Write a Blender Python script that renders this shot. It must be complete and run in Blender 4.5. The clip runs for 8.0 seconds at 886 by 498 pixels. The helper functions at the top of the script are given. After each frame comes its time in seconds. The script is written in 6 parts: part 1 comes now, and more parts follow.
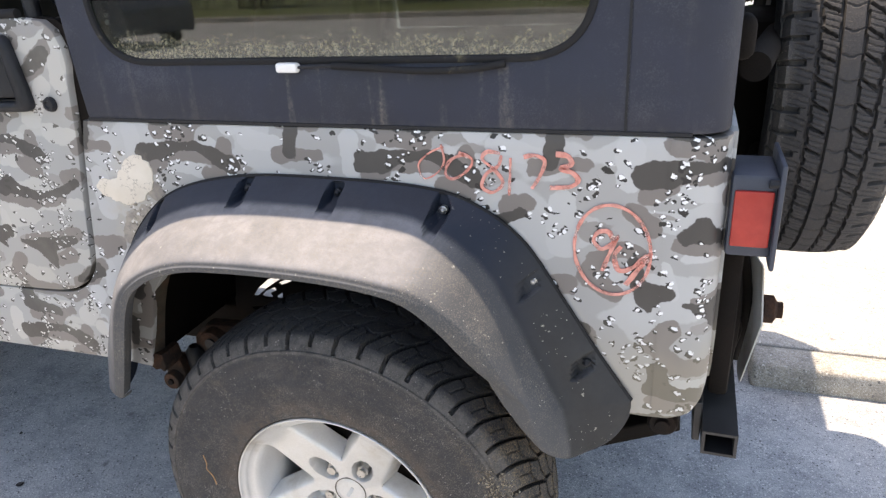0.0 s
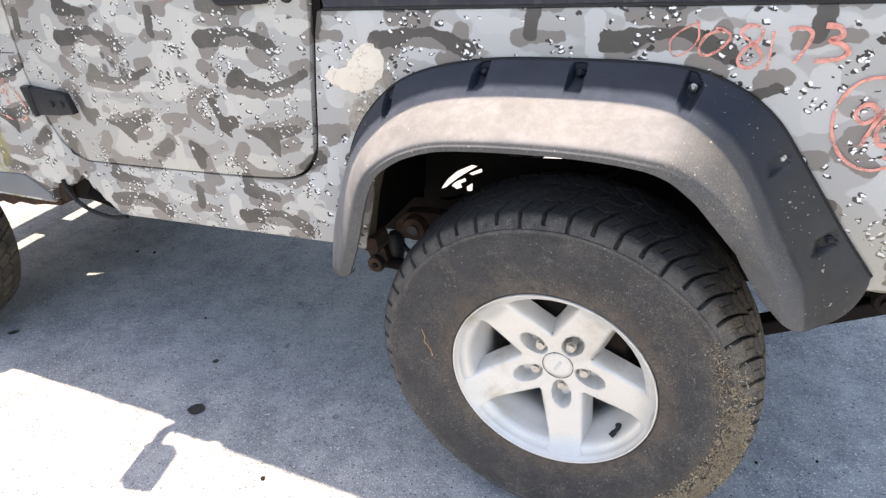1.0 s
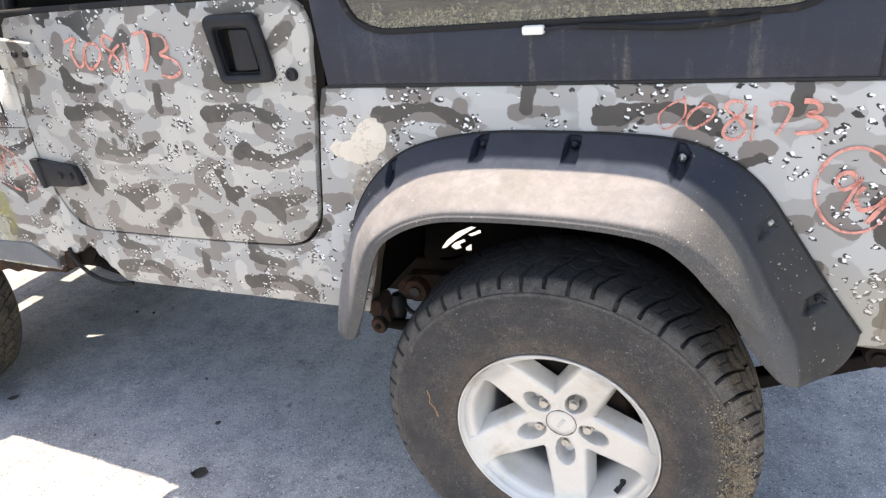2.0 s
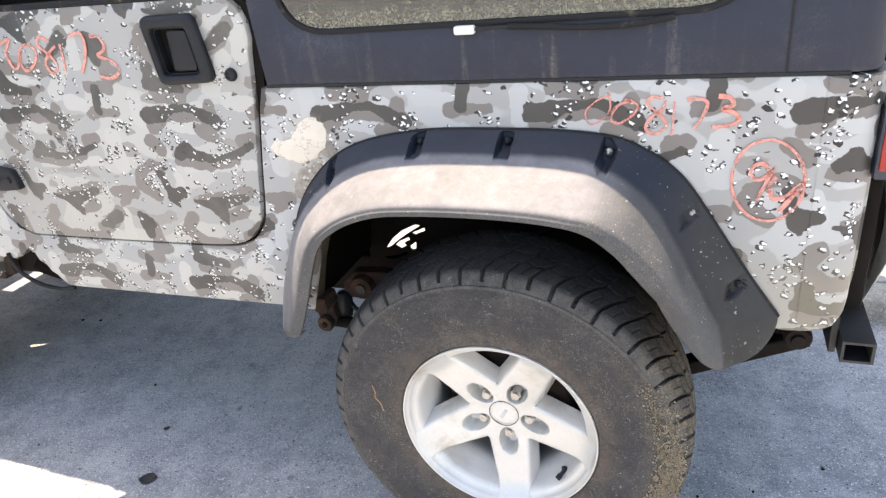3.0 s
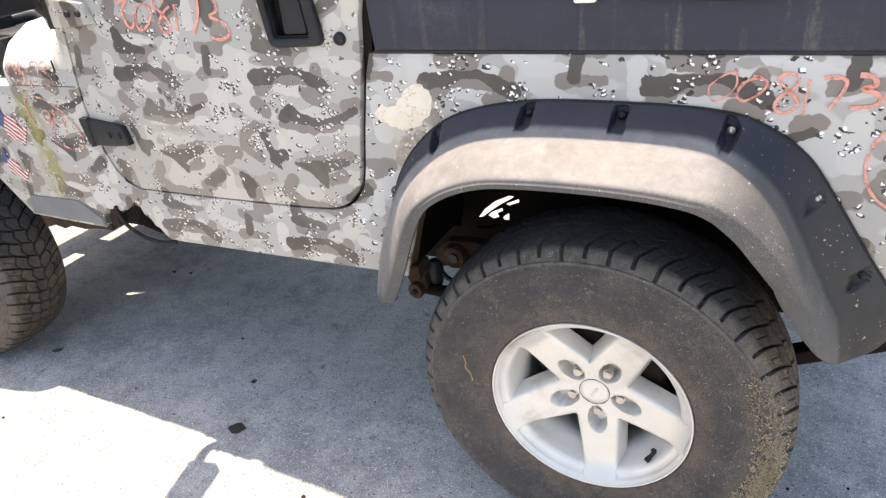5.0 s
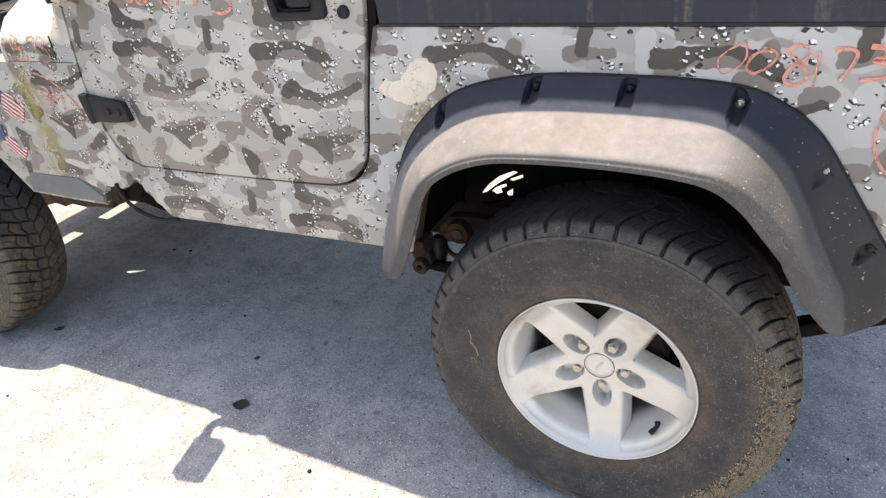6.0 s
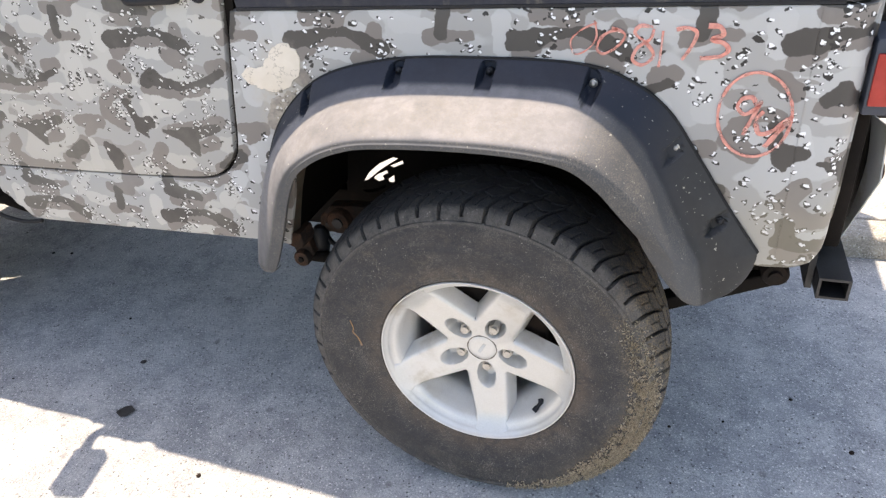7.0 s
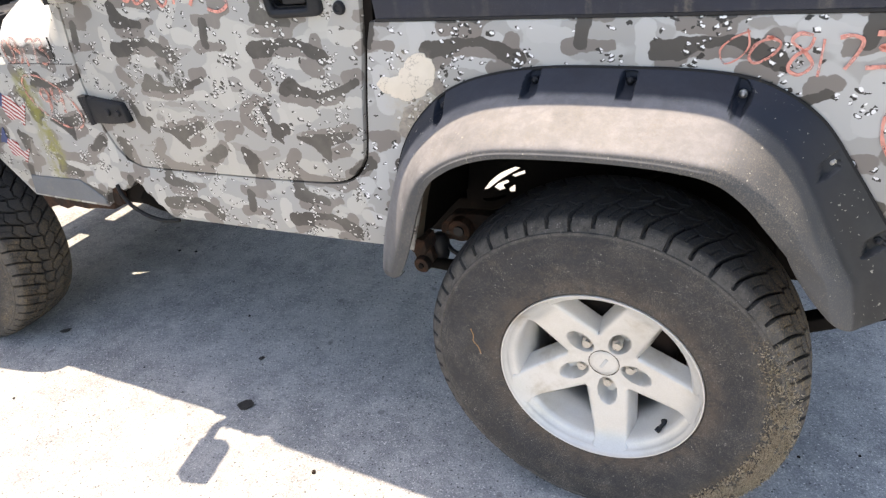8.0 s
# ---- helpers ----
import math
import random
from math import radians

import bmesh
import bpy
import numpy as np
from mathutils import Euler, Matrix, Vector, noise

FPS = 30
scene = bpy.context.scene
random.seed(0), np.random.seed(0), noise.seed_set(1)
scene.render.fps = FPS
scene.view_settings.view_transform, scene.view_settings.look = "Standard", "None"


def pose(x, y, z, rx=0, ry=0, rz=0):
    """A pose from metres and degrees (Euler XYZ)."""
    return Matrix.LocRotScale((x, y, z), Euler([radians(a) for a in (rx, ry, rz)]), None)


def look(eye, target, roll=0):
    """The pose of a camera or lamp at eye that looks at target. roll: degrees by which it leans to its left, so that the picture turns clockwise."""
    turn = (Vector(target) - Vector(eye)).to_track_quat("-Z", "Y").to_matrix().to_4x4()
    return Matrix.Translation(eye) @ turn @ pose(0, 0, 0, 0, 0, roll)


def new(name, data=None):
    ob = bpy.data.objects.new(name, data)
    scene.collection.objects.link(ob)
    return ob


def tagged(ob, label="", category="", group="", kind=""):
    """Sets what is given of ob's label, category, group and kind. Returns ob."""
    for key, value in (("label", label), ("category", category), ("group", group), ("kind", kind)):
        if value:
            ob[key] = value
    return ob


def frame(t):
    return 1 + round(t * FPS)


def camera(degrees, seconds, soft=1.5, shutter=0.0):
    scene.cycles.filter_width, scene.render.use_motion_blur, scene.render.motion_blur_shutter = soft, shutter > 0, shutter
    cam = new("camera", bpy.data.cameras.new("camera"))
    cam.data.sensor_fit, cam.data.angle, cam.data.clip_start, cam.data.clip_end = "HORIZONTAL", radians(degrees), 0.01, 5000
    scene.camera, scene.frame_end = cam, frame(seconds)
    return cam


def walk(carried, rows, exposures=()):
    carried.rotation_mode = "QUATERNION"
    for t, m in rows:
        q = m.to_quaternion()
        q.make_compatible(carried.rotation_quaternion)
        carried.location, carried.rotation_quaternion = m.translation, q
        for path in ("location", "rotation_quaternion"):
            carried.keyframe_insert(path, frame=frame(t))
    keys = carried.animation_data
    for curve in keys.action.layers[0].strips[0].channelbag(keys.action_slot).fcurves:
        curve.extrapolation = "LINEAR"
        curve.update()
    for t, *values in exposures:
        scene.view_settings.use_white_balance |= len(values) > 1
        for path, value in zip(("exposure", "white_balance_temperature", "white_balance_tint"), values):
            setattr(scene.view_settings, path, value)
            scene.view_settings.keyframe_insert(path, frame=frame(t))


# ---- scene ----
cam = camera(65.2, 8.0, soft=1.35)
PATH = [
    (0, (0.57, -0.968, 1.367), (-0.063, 0.76, 0.583), -3.3),
    (0.5, (0.492, -1.046, 1.372), (-0.302, 0.563, 0.489), -4.5),
    (1, (0.337, -1.14, 1.356), (-0.465, 0.405, 0.371), -6.4),
    (1.5, (0.31, -1.162, 1.373), (-0.483, 0.436, 0.467), -3.3),
    (1.7, (0.318, -1.161, 1.399), (-0.509, 0.434, 0.521), -5.9),
    (2.8, (0.365, -1.191, 1.423), (-0.353, 0.453, 0.539), -7.0),
    (3, (0.379, -1.187, 1.404), (-0.308, 0.477, 0.533), -6.5),
    (3.5, (0.365, -1.201, 1.4), (-0.312, 0.475, 0.545), -6.9),
    (4, (0.36, -1.194, 1.414), (-0.298, 0.489, 0.556), -6.9),
    (4.5, (0.339, -1.181, 1.413), (-0.36, 0.449, 0.488), -6.7),
    (5, (0.308, -1.199, 1.416), (-0.541, 0.35, 0.477), -6.6),
    (5.2, (0.282, -1.223, 1.418), (-0.566, 0.318, 0.465), -5.8),
    (6.3, (0.301, -1.197, 1.408), (-0.501, 0.329, 0.393), -7.9),
    (6.5, (0.323, -1.187, 1.386), (-0.403, 0.361, 0.349), -7.2),
    (7, (0.369, -1.164, 1.395), (-0.244, 0.427, 0.349), -5.6),
    (7.5, (0.346, -1.161, 1.412), (-0.362, 0.395, 0.374), -6.9),
    (8, (0.299, -1.186, 1.403), (-0.555, 0.321, 0.403), -8.0),
]
EXPOSURES = [(0, 1.65, 8250), (0.5, 1.99, 8250), (1, 1.91, 8350), (1.6, 1.81, 8400), (2.3, 1.96, 8450), (3, 2.06, 8450), (4, 2.06, 8550), (5, 1.94, 8850), (6.4, 1.63, 8700), (7, 1.71, 8450), (8, 1.74, 8600)]
walk(cam, [(t, look(eye, target, roll)) for t, eye, target, roll in PATH], [(t, stops, kelvin, 14) for t, stops, kelvin in EXPOSURES])

# ---- light ----
SUN_A, SUN_B = 0.23, -0.125            # how far a shadow slides along x and y for each metre of height
world = bpy.data.worlds.new("sky_world")
scene.world = world
world.use_nodes = True
wn = world.node_tree
sky = wn.nodes.new("ShaderNodeTexSky")
sky.sky_type = "NISHITA"
sky.sun_disc = False
sky.sun_elevation = math.atan(1 / math.hypot(SUN_A, SUN_B))
sky.sun_rotation = math.atan2(-SUN_A, -SUN_B)
wn.nodes["Background"].inputs["Strength"].default_value = 0.15
wn.links.new(sky.outputs["Color"], wn.nodes["Background"].inputs["Color"])
sun_data = bpy.data.lights.new("sun", "SUN")
sun_data.energy, sun_data.angle, sun_data.color = 2.85, radians(0.5), (1.0, 0.962, 0.915)
sun = new("sun", sun_data)
sun.matrix_world = look((-2.3, 1.25, 10), (-2.3 + 10 * SUN_A, 1.25 + 10 * SUN_B, 0))


# ---- material tools ----
def mat(name, rough=0.6, metal=0.0, color=(0.5, 0.5, 0.5), spec=0.5):
    m = bpy.data.materials.new(name)
    m.use_nodes = True
    b = m.node_tree.nodes["Principled BSDF"]
    b.inputs["Roughness"].default_value = rough
    b.inputs["Metallic"].default_value = metal
    b.inputs["Base Color"].default_value = (*color, 1)
    b.inputs["Specular IOR Level"].default_value = spec
    return m


class Nodes:
    """A small writer for node trees."""

    def __init__(self, m):
        self.t = m.node_tree
        self.b = self.t.nodes["Principled BSDF"]
        self.pos = self.add("ShaderNodeNewGeometry").outputs["Position"]

    def add(self, kind):
        return self.t.nodes.new(kind)

    def put(self, sock, v):
        if isinstance(v, (int, float)):
            sock.default_value = v
        elif isinstance(v, tuple):
            sock.default_value = (*v, 1) if sock.type == "RGBA" and len(v) == 3 else v
        else:
            self.t.links.new(v, sock)

    def math(self, op, a, b=0.0, c=0.0):
        n = self.add("ShaderNodeMath")
        n.operation = op
        for i, v in enumerate((a, b, c)):
            self.put(n.inputs[i], v)
        return n.outputs[0]

    def vec(self, op, a, b=(0, 0, 0), c=(0, 0, 0)):
        n = self.add("ShaderNodeVectorMath")
        n.operation = op
        self.put(n.inputs[0], a)
        if op == "SCALE":
            self.put(n.inputs["Scale"], b)
        else:
            self.put(n.inputs[1], b)
            if op in ("WRAP", "MULTIPLY_ADD"):
                self.put(n.inputs[2], c)
        return n.outputs["Value"] if op in ("LENGTH", "DISTANCE", "DOT_PRODUCT") else n.outputs["Vector"]

    def noise(self, scale, detail=4.0, rough=0.55, at=None, stretch=None, color=False):
        n = self.add("ShaderNodeTexNoise")
        p = at or self.pos
        if stretch:
            p = self.vec("MULTIPLY", p, stretch)
        self.put(n.inputs["Vector"], p)
        n.inputs["Scale"].default_value, n.inputs["Detail"].default_value = scale, detail
        n.inputs["Roughness"].default_value = rough
        return n.outputs["Color" if color else "Fac"]

    def step(self, v, lo, hi, a=0.0, b=1.0):
        n = self.add("ShaderNodeMapRange")
        n.clamp, n.interpolation_type = True, "SMOOTHSTEP"
        for i, x in enumerate((v, lo, hi, a, b)):
            self.put(n.inputs[i], x)
        return n.outputs[0]

    def mix(self, f, a, b):
        n = self.add("ShaderNodeMix")
        n.data_type = "RGBA"
        self.put(n.inputs["Factor"], f)
        self.put(n.inputs[6], a)
        self.put(n.inputs[7], b)
        return n.outputs[2]

    def axes(self, at=None):
        n = self.add("ShaderNodeSeparateXYZ")
        self.put(n.inputs[0], at or self.pos)
        return n.outputs

    def bump(self, height, strength=0.3, dist=0.002):
        n = self.add("ShaderNodeBump")
        n.inputs["Strength"].default_value, n.inputs["Distance"].default_value = strength, dist
        self.put(n.inputs["Height"], height)
        self.t.links.new(n.outputs[0], self.b.inputs["Normal"])

    def out(self, color=None, rough=None):
        if color is not None:
            self.put(self.b.inputs["Base Color"], color)
        if rough is not None:
            self.put(self.b.inputs["Roughness"], rough)


def plain(name, c1, c2, scale=20.0, rough=0.6, metal=0.0, relief=0.2, fine=400.0, dist=0.001, grime=None, grime_at=0.6):
    """A surface of two tones at a large and a fine scale, with fine relief and, if given, grime in patches."""
    m = mat(name, rough, metal)
    n = Nodes(m)
    a = n.noise(scale, 5)
    f = n.noise(fine, 2)
    c = n.mix(n.step(n.math("ADD", n.math("MULTIPLY", a, 0.7), n.math("MULTIPLY", f, 0.3)), 0.3, 0.7), c1, c2)
    if grime:
        c = n.mix(n.step(n.noise(scale * 0.6, 6, 0.65), grime_at - 0.08, grime_at + 0.12), c, grime)
    n.out(c, n.step(a, 0.3, 0.7, rough - 0.08, min(1, rough + 0.1)))
    n.bump(n.math("ADD", f, a), relief, dist)
    return m


# One repeat of the printed camouflage. Each stroke is a tapered bar: two ends (x, z) from the tile's corner, then the half width at each end.
TILE_W, TILE_H, TILE_X, TILE_Z = 0.434, 0.421, -0.803, 1.066
PRINT_DARK = {
    "bone": [(0.024, 0.002, 0.062, 0.004, 0.019, 0.019), (0.061, 0.011, 0.141, 0.019, 0.011, 0.008), (0.14, 0.018, 0.172, 0.003, 0.008, 0.014), (0.177, -0.002, 0.204, -0.014, 0.014, 0.018)],
    "saddle": [(0.082, -0.091, 0.106, -0.076, 0.012, 0.019), (0.109, -0.084, 0.172, -0.098, 0.015, 0.008), (0.172, -0.098, 0.24, -0.084, 0.008, 0.009), (0.241, -0.082, 0.281, -0.067, 0.009, 0.008)],
    "hook": [(0.014, -0.134, 0.026, -0.174, 0.01, 0.012), (0.032, -0.184, 0.061, -0.181, 0.015, 0.015), (0.037, -0.196, 0.041, -0.211, 0.017, 0.006)],
    "flag": [(0.093, -0.198, 0.138, -0.21, 0.005, 0.012), (0.146, -0.207, 0.234, -0.185, 0.018, 0.01), (0.16, -0.222, 0.169, -0.249, 0.021, 0.007)],
    "stub": [(-0.1, 0.061, -0.11, 0.013, 0.014, 0.011), (-0.08, -0.245, -0.058, -0.259, 0.014, 0.015), (-0.072, -0.268, -0.07, -0.292, 0.019, 0.015), (0.259, -0.258, 0.28, -0.248, 0.014, 0.017), (0.223, -0.276, 0.246, -0.269, 0.009, 0.013)],
    "arc": [(0.059, -0.316, 0.063, -0.342, 0.015, 0.018), (0.065, -0.348, 0.132, -0.36, 0.016, 0.011), (0.047, 0.069, 0.081, 0.064, 0.011, 0.011)],
}
PRINT_MID = {
    "bone_mid": [(0.033, -0.025, 0.062, -0.013, 0.013, 0.007), (0.073, 0.001, 0.165, -0.004, 0.008, 0.007), (0.197, 0.019, 0.183, -0.037, 0.013, 0.017), (0.156, -0.032, 0.19, -0.042, 0.01, 0.012)],
    "saddle_mid": [(0.075, -0.104, 0.16, -0.11, 0.007, 0.011), (0.16, -0.11, 0.234, -0.094, 0.011, 0.011), (0.261, -0.06, 0.288, -0.051, 0.015, 0.01), (0.012, -0.055, 0.037, -0.079, 0.013, 0.012)],
    "loop_mid": [(-0.047, -0.16, -0.042, -0.138, 0.018, 0.011), (-0.037, -0.133, -0.004, -0.113, 0.009, 0.007), (-0.003, -0.111, 0.019, -0.121, 0.007, 0.01), (-0.044, -0.168, -0.012, -0.189, 0.014, 0.012)],
    "flag_mid": [(0.111, -0.192, 0.228, -0.18, 0.007, 0.011), (0.229, -0.177, 0.251, -0.171, 0.011, 0.007), (0.183, -0.237, 0.218, -0.219, 0.009, 0.014), (-0.142, -0.185, -0.083, -0.183, 0.009, 0.014), (-0.11, -0.201, -0.126, -0.213, 0.013, 0.007)],
    "edge_mid": [(-0.179, -0.265, -0.146, -0.237, 0.016, 0.013), (-0.217, -0.285, -0.194, -0.275, 0.012, 0.012), (-0.051, -0.267, -0.051, -0.323, 0.013, 0.017), (-0.055, -0.333, -0.029, -0.328, 0.015, 0.013), (0.06, -0.281, 0.085, -0.302, 0.011, 0.013)],
    "arc_mid": [(0.085, -0.305, 0.193, -0.309, 0.011, 0.012), (0.176, -0.316, 0.224, -0.31, 0.011, 0.007), (0.063, -0.375, 0.11, -0.38, 0.013, 0.011), (0.113, -0.371, 0.175, -0.354, 0.012, 0.005), (0.082, 0.05, 0.122, 0.04, 0.013, 0.016)],
    "stub_mid": [(-0.121, 0.068, -0.065, 0.065, 0.01, 0.013), (-0.133, 0.005, -0.11, 0.013, 0.011, 0.011), (-0.105, 0.01, -0.057, 0.01, 0.007, 0.006), (0.072, -0.243, 0.046, -0.273, 0.015, 0.011)],
}
PRINT_LIGHT = [(0.075, -0.018, 0.166, -0.023, 0.012, 0.021), (0.002, 0.038, 0.001, -0.01, 0.019, 0.017), (0.09, -0.122, 0.276, -0.108, 0.007, 0.013), (-0.02, -0.14, -0.007, -0.167, 0.013, 0.009), (0.092, -0.334, 0.17, -0.34, 0.01, 0.006), (-0.091, -0.113, -0.094, -0.048, 0.024, 0.021), (0.069, -0.182, 0.061, -0.136, 0.013, 0.008), (-0.126, -0.239, -0.132, -0.298, 0.013, 0.017), (0.309, 0.022, 0.246, 0.034, 0.015, 0.019), (0.263, -0.301, 0.21, -0.363, 0.018, 0.021), (-0.268, -0.403, -0.357, -0.427, 0.017, 0.013)]
# centres and sizes of the chip clusters in one repeat
CHIP_SPOTS = [(0.069, -0.047, 0.028), (0.025, -0.113, 0.025), (-0.034, -0.101, 0.015), (-0.058, -0.02, 0.02), (0.199, -0.08, 0.033), (0.128, -0.175, 0.023), (0.224, -0.144, 0.018), (-0.017, -0.148, 0.03), (0.233, -0.332, 0.025), (0.215, -0.014, 0.025), (0.031, -0.295, 0.03), (-0.102, -0.08, 0.02), (0.204, -0.19, 0.03), (0.178, -0.307, 0.023), (-0.172, -0.183, 0.02), (0.079, 0.001, 0.02), (-0.336, -0.384, 0.025)]


def camo(name, dusty=0.2, stain=0.0, tone=0.470, light=(0.410, 0.415, 0.415), black=(0.010, 0.010, 0.011), white=(0.78, 0.79, 0.80)):
    """Printed grey camouflage film: a repeat of dark and mid shapes on two light greys, with clusters of white chips edged in black."""
    m = mat(name, 0.42)
    n = Nodes(m)
    x, y, z = n.axes()
    flat = n.add("ShaderNodeCombineXYZ")
    n.put(flat.inputs[0], n.math("ADD", x, n.math("MULTIPLY", y, 0.7)))
    n.put(flat.inputs[1], z)
    p = flat.outputs[0]
    wob = n.vec("SCALE", n.vec("SUBTRACT", n.noise(24, 2, 0.55, at=p, color=True), (0.5, 0.5, 0.5)), 0.017)
    wob = n.vec("ADD", wob, n.vec("SCALE", n.vec("SUBTRACT", n.noise(80, 2, 0.6, at=p, color=True), (0.5, 0.5, 0.5)), 0.008))
    q = n.vec("MULTIPLY", n.vec("ADD", p, wob), (1, 1, 0))
    half = (TILE_W / 2, TILE_H / 2, 1)
    back = tuple(-h for h in half)

    def bars(strokes):
        """The distance to the nearest of the tapered bars, in metres, over all repeats."""
        best = 9.0
        for ax, az, bx, bz, ra, rb in strokes:
            mx, mz, hx, hz = (ax + bx) / 2, (az + bz) / 2, (bx - ax) / 2, (bz - az) / 2
            d = n.vec("WRAP", n.vec("SUBTRACT", q, (TILE_X + mx, TILE_Z + mz, 0)), half, back)
            along = n.vec("DOT_PRODUCT", d, (hx / (hx * hx + hz * hz), hz / (hx * hx + hz * hz), 0))
            u = n.math("MAXIMUM", n.math("MINIMUM", along, 1.0), -1.0)
            gap = n.math("SUBTRACT", n.vec("DISTANCE", d, n.vec("SCALE", (hx, hz, 0), u)), n.math("MULTIPLY_ADD", u, (rb - ra) / 2, (ra + rb) / 2))
            best = n.math("SMOOTH_MIN", gap, best, 0.012) if best != 9.0 else gap
        return best

    dark = bars([k for group in PRINT_DARK.values() for k in group])
    mid = bars([k for group in PRINT_MID.values() for k in group])
    pale = bars(PRINT_LIGHT)
    tones = n.noise(6.5, 1.5, 0.5, at=q, stretch=(0.8, 1.5, 1))
    c = n.mix(n.step(tones, tone - 0.01, tone + 0.01), light, (0.325, 0.325, 0.32))
    c = n.mix(n.step(n.noise(11, 1.5, 0.5, at=q, stretch=(0.7, 1.6, 1)), 0.635, 0.648), c, (0.26, 0.25, 0.24))
    c = n.mix(n.step(pale, 0.001, -0.001), c, tuple(v * 1.06 for v in light))
    c = n.mix(n.step(mid, 0.0045, 0.0025), c, (0.175, 0.158, 0.148))
    c = n.mix(n.step(dark, 0.001, -0.001), c, (0.046, 0.043, 0.041))
    # chips: white flecks with a black crescent on one side, thick in clusters and thin between them
    near_spot = 9.0
    for sx, sz, sr in CHIP_SPOTS:
        d = n.vec("WRAP", n.vec("SUBTRACT", p, (TILE_X + sx, TILE_Z + sz, 0)), half, back)
        gap = n.math("SUBTRACT", n.vec("LENGTH", n.vec("MULTIPLY", d, (1, 1, 0))), sr)
        near_spot = n.math("MINIMUM", gap, near_spot)
    thick = n.step(near_spot, 0.006, -0.006)
    wob2 = n.vec("SCALE", n.vec("SUBTRACT", n.noise(150, 2, 0.6, at=p, color=True), (0.5, 0.5, 0.5)), 0.009)
    r = n.vec("ADD", p, wob2)
    slip = n.vec("ADD", n.vec("SCALE", n.vec("SUBTRACT", n.noise(38, 1, 0.5, at=p, color=True), (0.5, 0.5, 0.5)), 0.016), (0.0012, 0.0006, 0))
    layers = []
    for scale, shift, few in ((64, 0.0, 0.895), (88, 3.7, 0.945)):
        layers += [(1, shift, 0.40, black, scale, few), (0, shift, 0.255, white, scale, few)]
    for moved, shift, size, ink, scale, few in layers:
        v = n.add("ShaderNodeTexVoronoi")
        v.voronoi_dimensions = "2D"
        v.inputs["Scale"].default_value = scale
        v.inputs["Randomness"].default_value = 0.9
        turn = n.add("ShaderNodeMapping")
        n.put(turn.inputs["Vector"], n.vec("ADD", n.vec("ADD", r, slip) if moved else r, (shift, shift, 0)))
        turn.inputs["Rotation"].default_value = (0, 0, radians(28 if scale < 70 else -24))
        n.put(v.inputs["Vector"], n.vec("MULTIPLY", turn.outputs[0], (0.74, 1.32, 1)))
        pick = n.axes(v.outputs["Color"])
        keep = n.math("GREATER_THAN", pick[0], n.math("SUBTRACT", few, n.math("MULTIPLY", thick, few - 0.46)))
        big = n.math("MULTIPLY", n.math("ADD", 0.42, n.math("MULTIPLY", pick[1], 0.68)), size)
        if ink[0] > 0.5:
            big = n.math("MULTIPLY", big, n.math("GREATER_THAN", pick[2], 0.12))
        c = n.mix(n.math("MULTIPLY", keep, n.step(n.math("SUBTRACT", v.outputs["Distance"], big), 0.02, -0.02)), c, ink)
    # dust, drips and scuffs
    dust = n.step(n.noise(3.2, 6, 0.62), 0.38, 0.72)
    c = n.mix(n.math("MULTIPLY", dust, dusty), c, (0.42, 0.385, 0.33))
    film = n.noise(30, 5, 0.7, stretch=(1, 1, 0.25))
    c = n.mix(n.step(film, 0.58, 0.8, 0, 0.16), c, (0.42, 0.39, 0.34))
    splash = n.math("ADD", n.math("SUBTRACT", 0.82, z), n.math("MULTIPLY", n.noise(9, 4, 0.6), 0.16))
    splash = n.math("MULTIPLY", n.step(splash, 0.04, 0.16), n.step(x, 0.34, 0.50))
    c = n.mix(n.math("MULTIPLY", splash, 0.36), c, (0.33, 0.29, 0.21))
    if not stain:
        near = n.vec("LENGTH", n.vec("MULTIPLY", n.vec("SUBTRACT", n.pos, (-0.385, 0, 0.955)), (1, 0, 0.62)))
        near = n.math("ADD", near, n.math("MULTIPLY", n.math("SUBTRACT", n.noise(28, 5, 0.7), 0.5), 0.09))
        c = n.mix(n.math("MULTIPLY", n.step(near, 0.085, 0.035), n.step(n.noise(70, 4, 0.7), 0.3, 0.65, 0.15, 0.7)), c, (0.42, 0.37, 0.30))
    if stain:
        lane = n.math("ABSOLUTE", n.math("ADD", n.math("ADD", x, 1.63), n.math("MULTIPLY", n.math("SUBTRACT", n.noise(9, 4, 0.6), 0.5), 0.12)))
        lane = n.math("MULTIPLY", n.step(n.math("SUBTRACT", lane, 0.030), 0.02, -0.02), n.step(n.noise(26, 5, 0.7), 0.36, 0.58))
        lane = n.math("MULTIPLY", lane, n.step(z, 1.03, 0.99))
        c = n.mix(n.math("MULTIPLY", lane, stain), c, (0.25, 0.24, 0.06))
    if stain:
        for sx, sz, sr in ((-1.062, 1.010, 0.011), (-1.035, 0.988, 0.016), (-1.085, 1.030, 0.008), (-1.048, 1.040, 0.007), (-1.090, 0.998, 0.012), (-1.010, 1.012, 0.006)):
            spot = n.vec("LENGTH", n.vec("MULTIPLY", n.vec("SUBTRACT", n.vec("ADD", p, wob2), (sx, sz, 0)), (1, 0.75, 0)))
            c = n.mix(n.step(spot, sr, sr * 0.55, 0, 0.75), c, (0.05, 0.047, 0.042))
        bare = n.math("MULTIPLY", n.step(n.math("ADD", z, n.math("MULTIPLY", n.noise(22, 4, 0.6), 0.05)), 1.095, 1.115), n.step(x, -1.455, -1.462))
        c = n.mix(bare, c, (0.62, 0.62, 0.60))
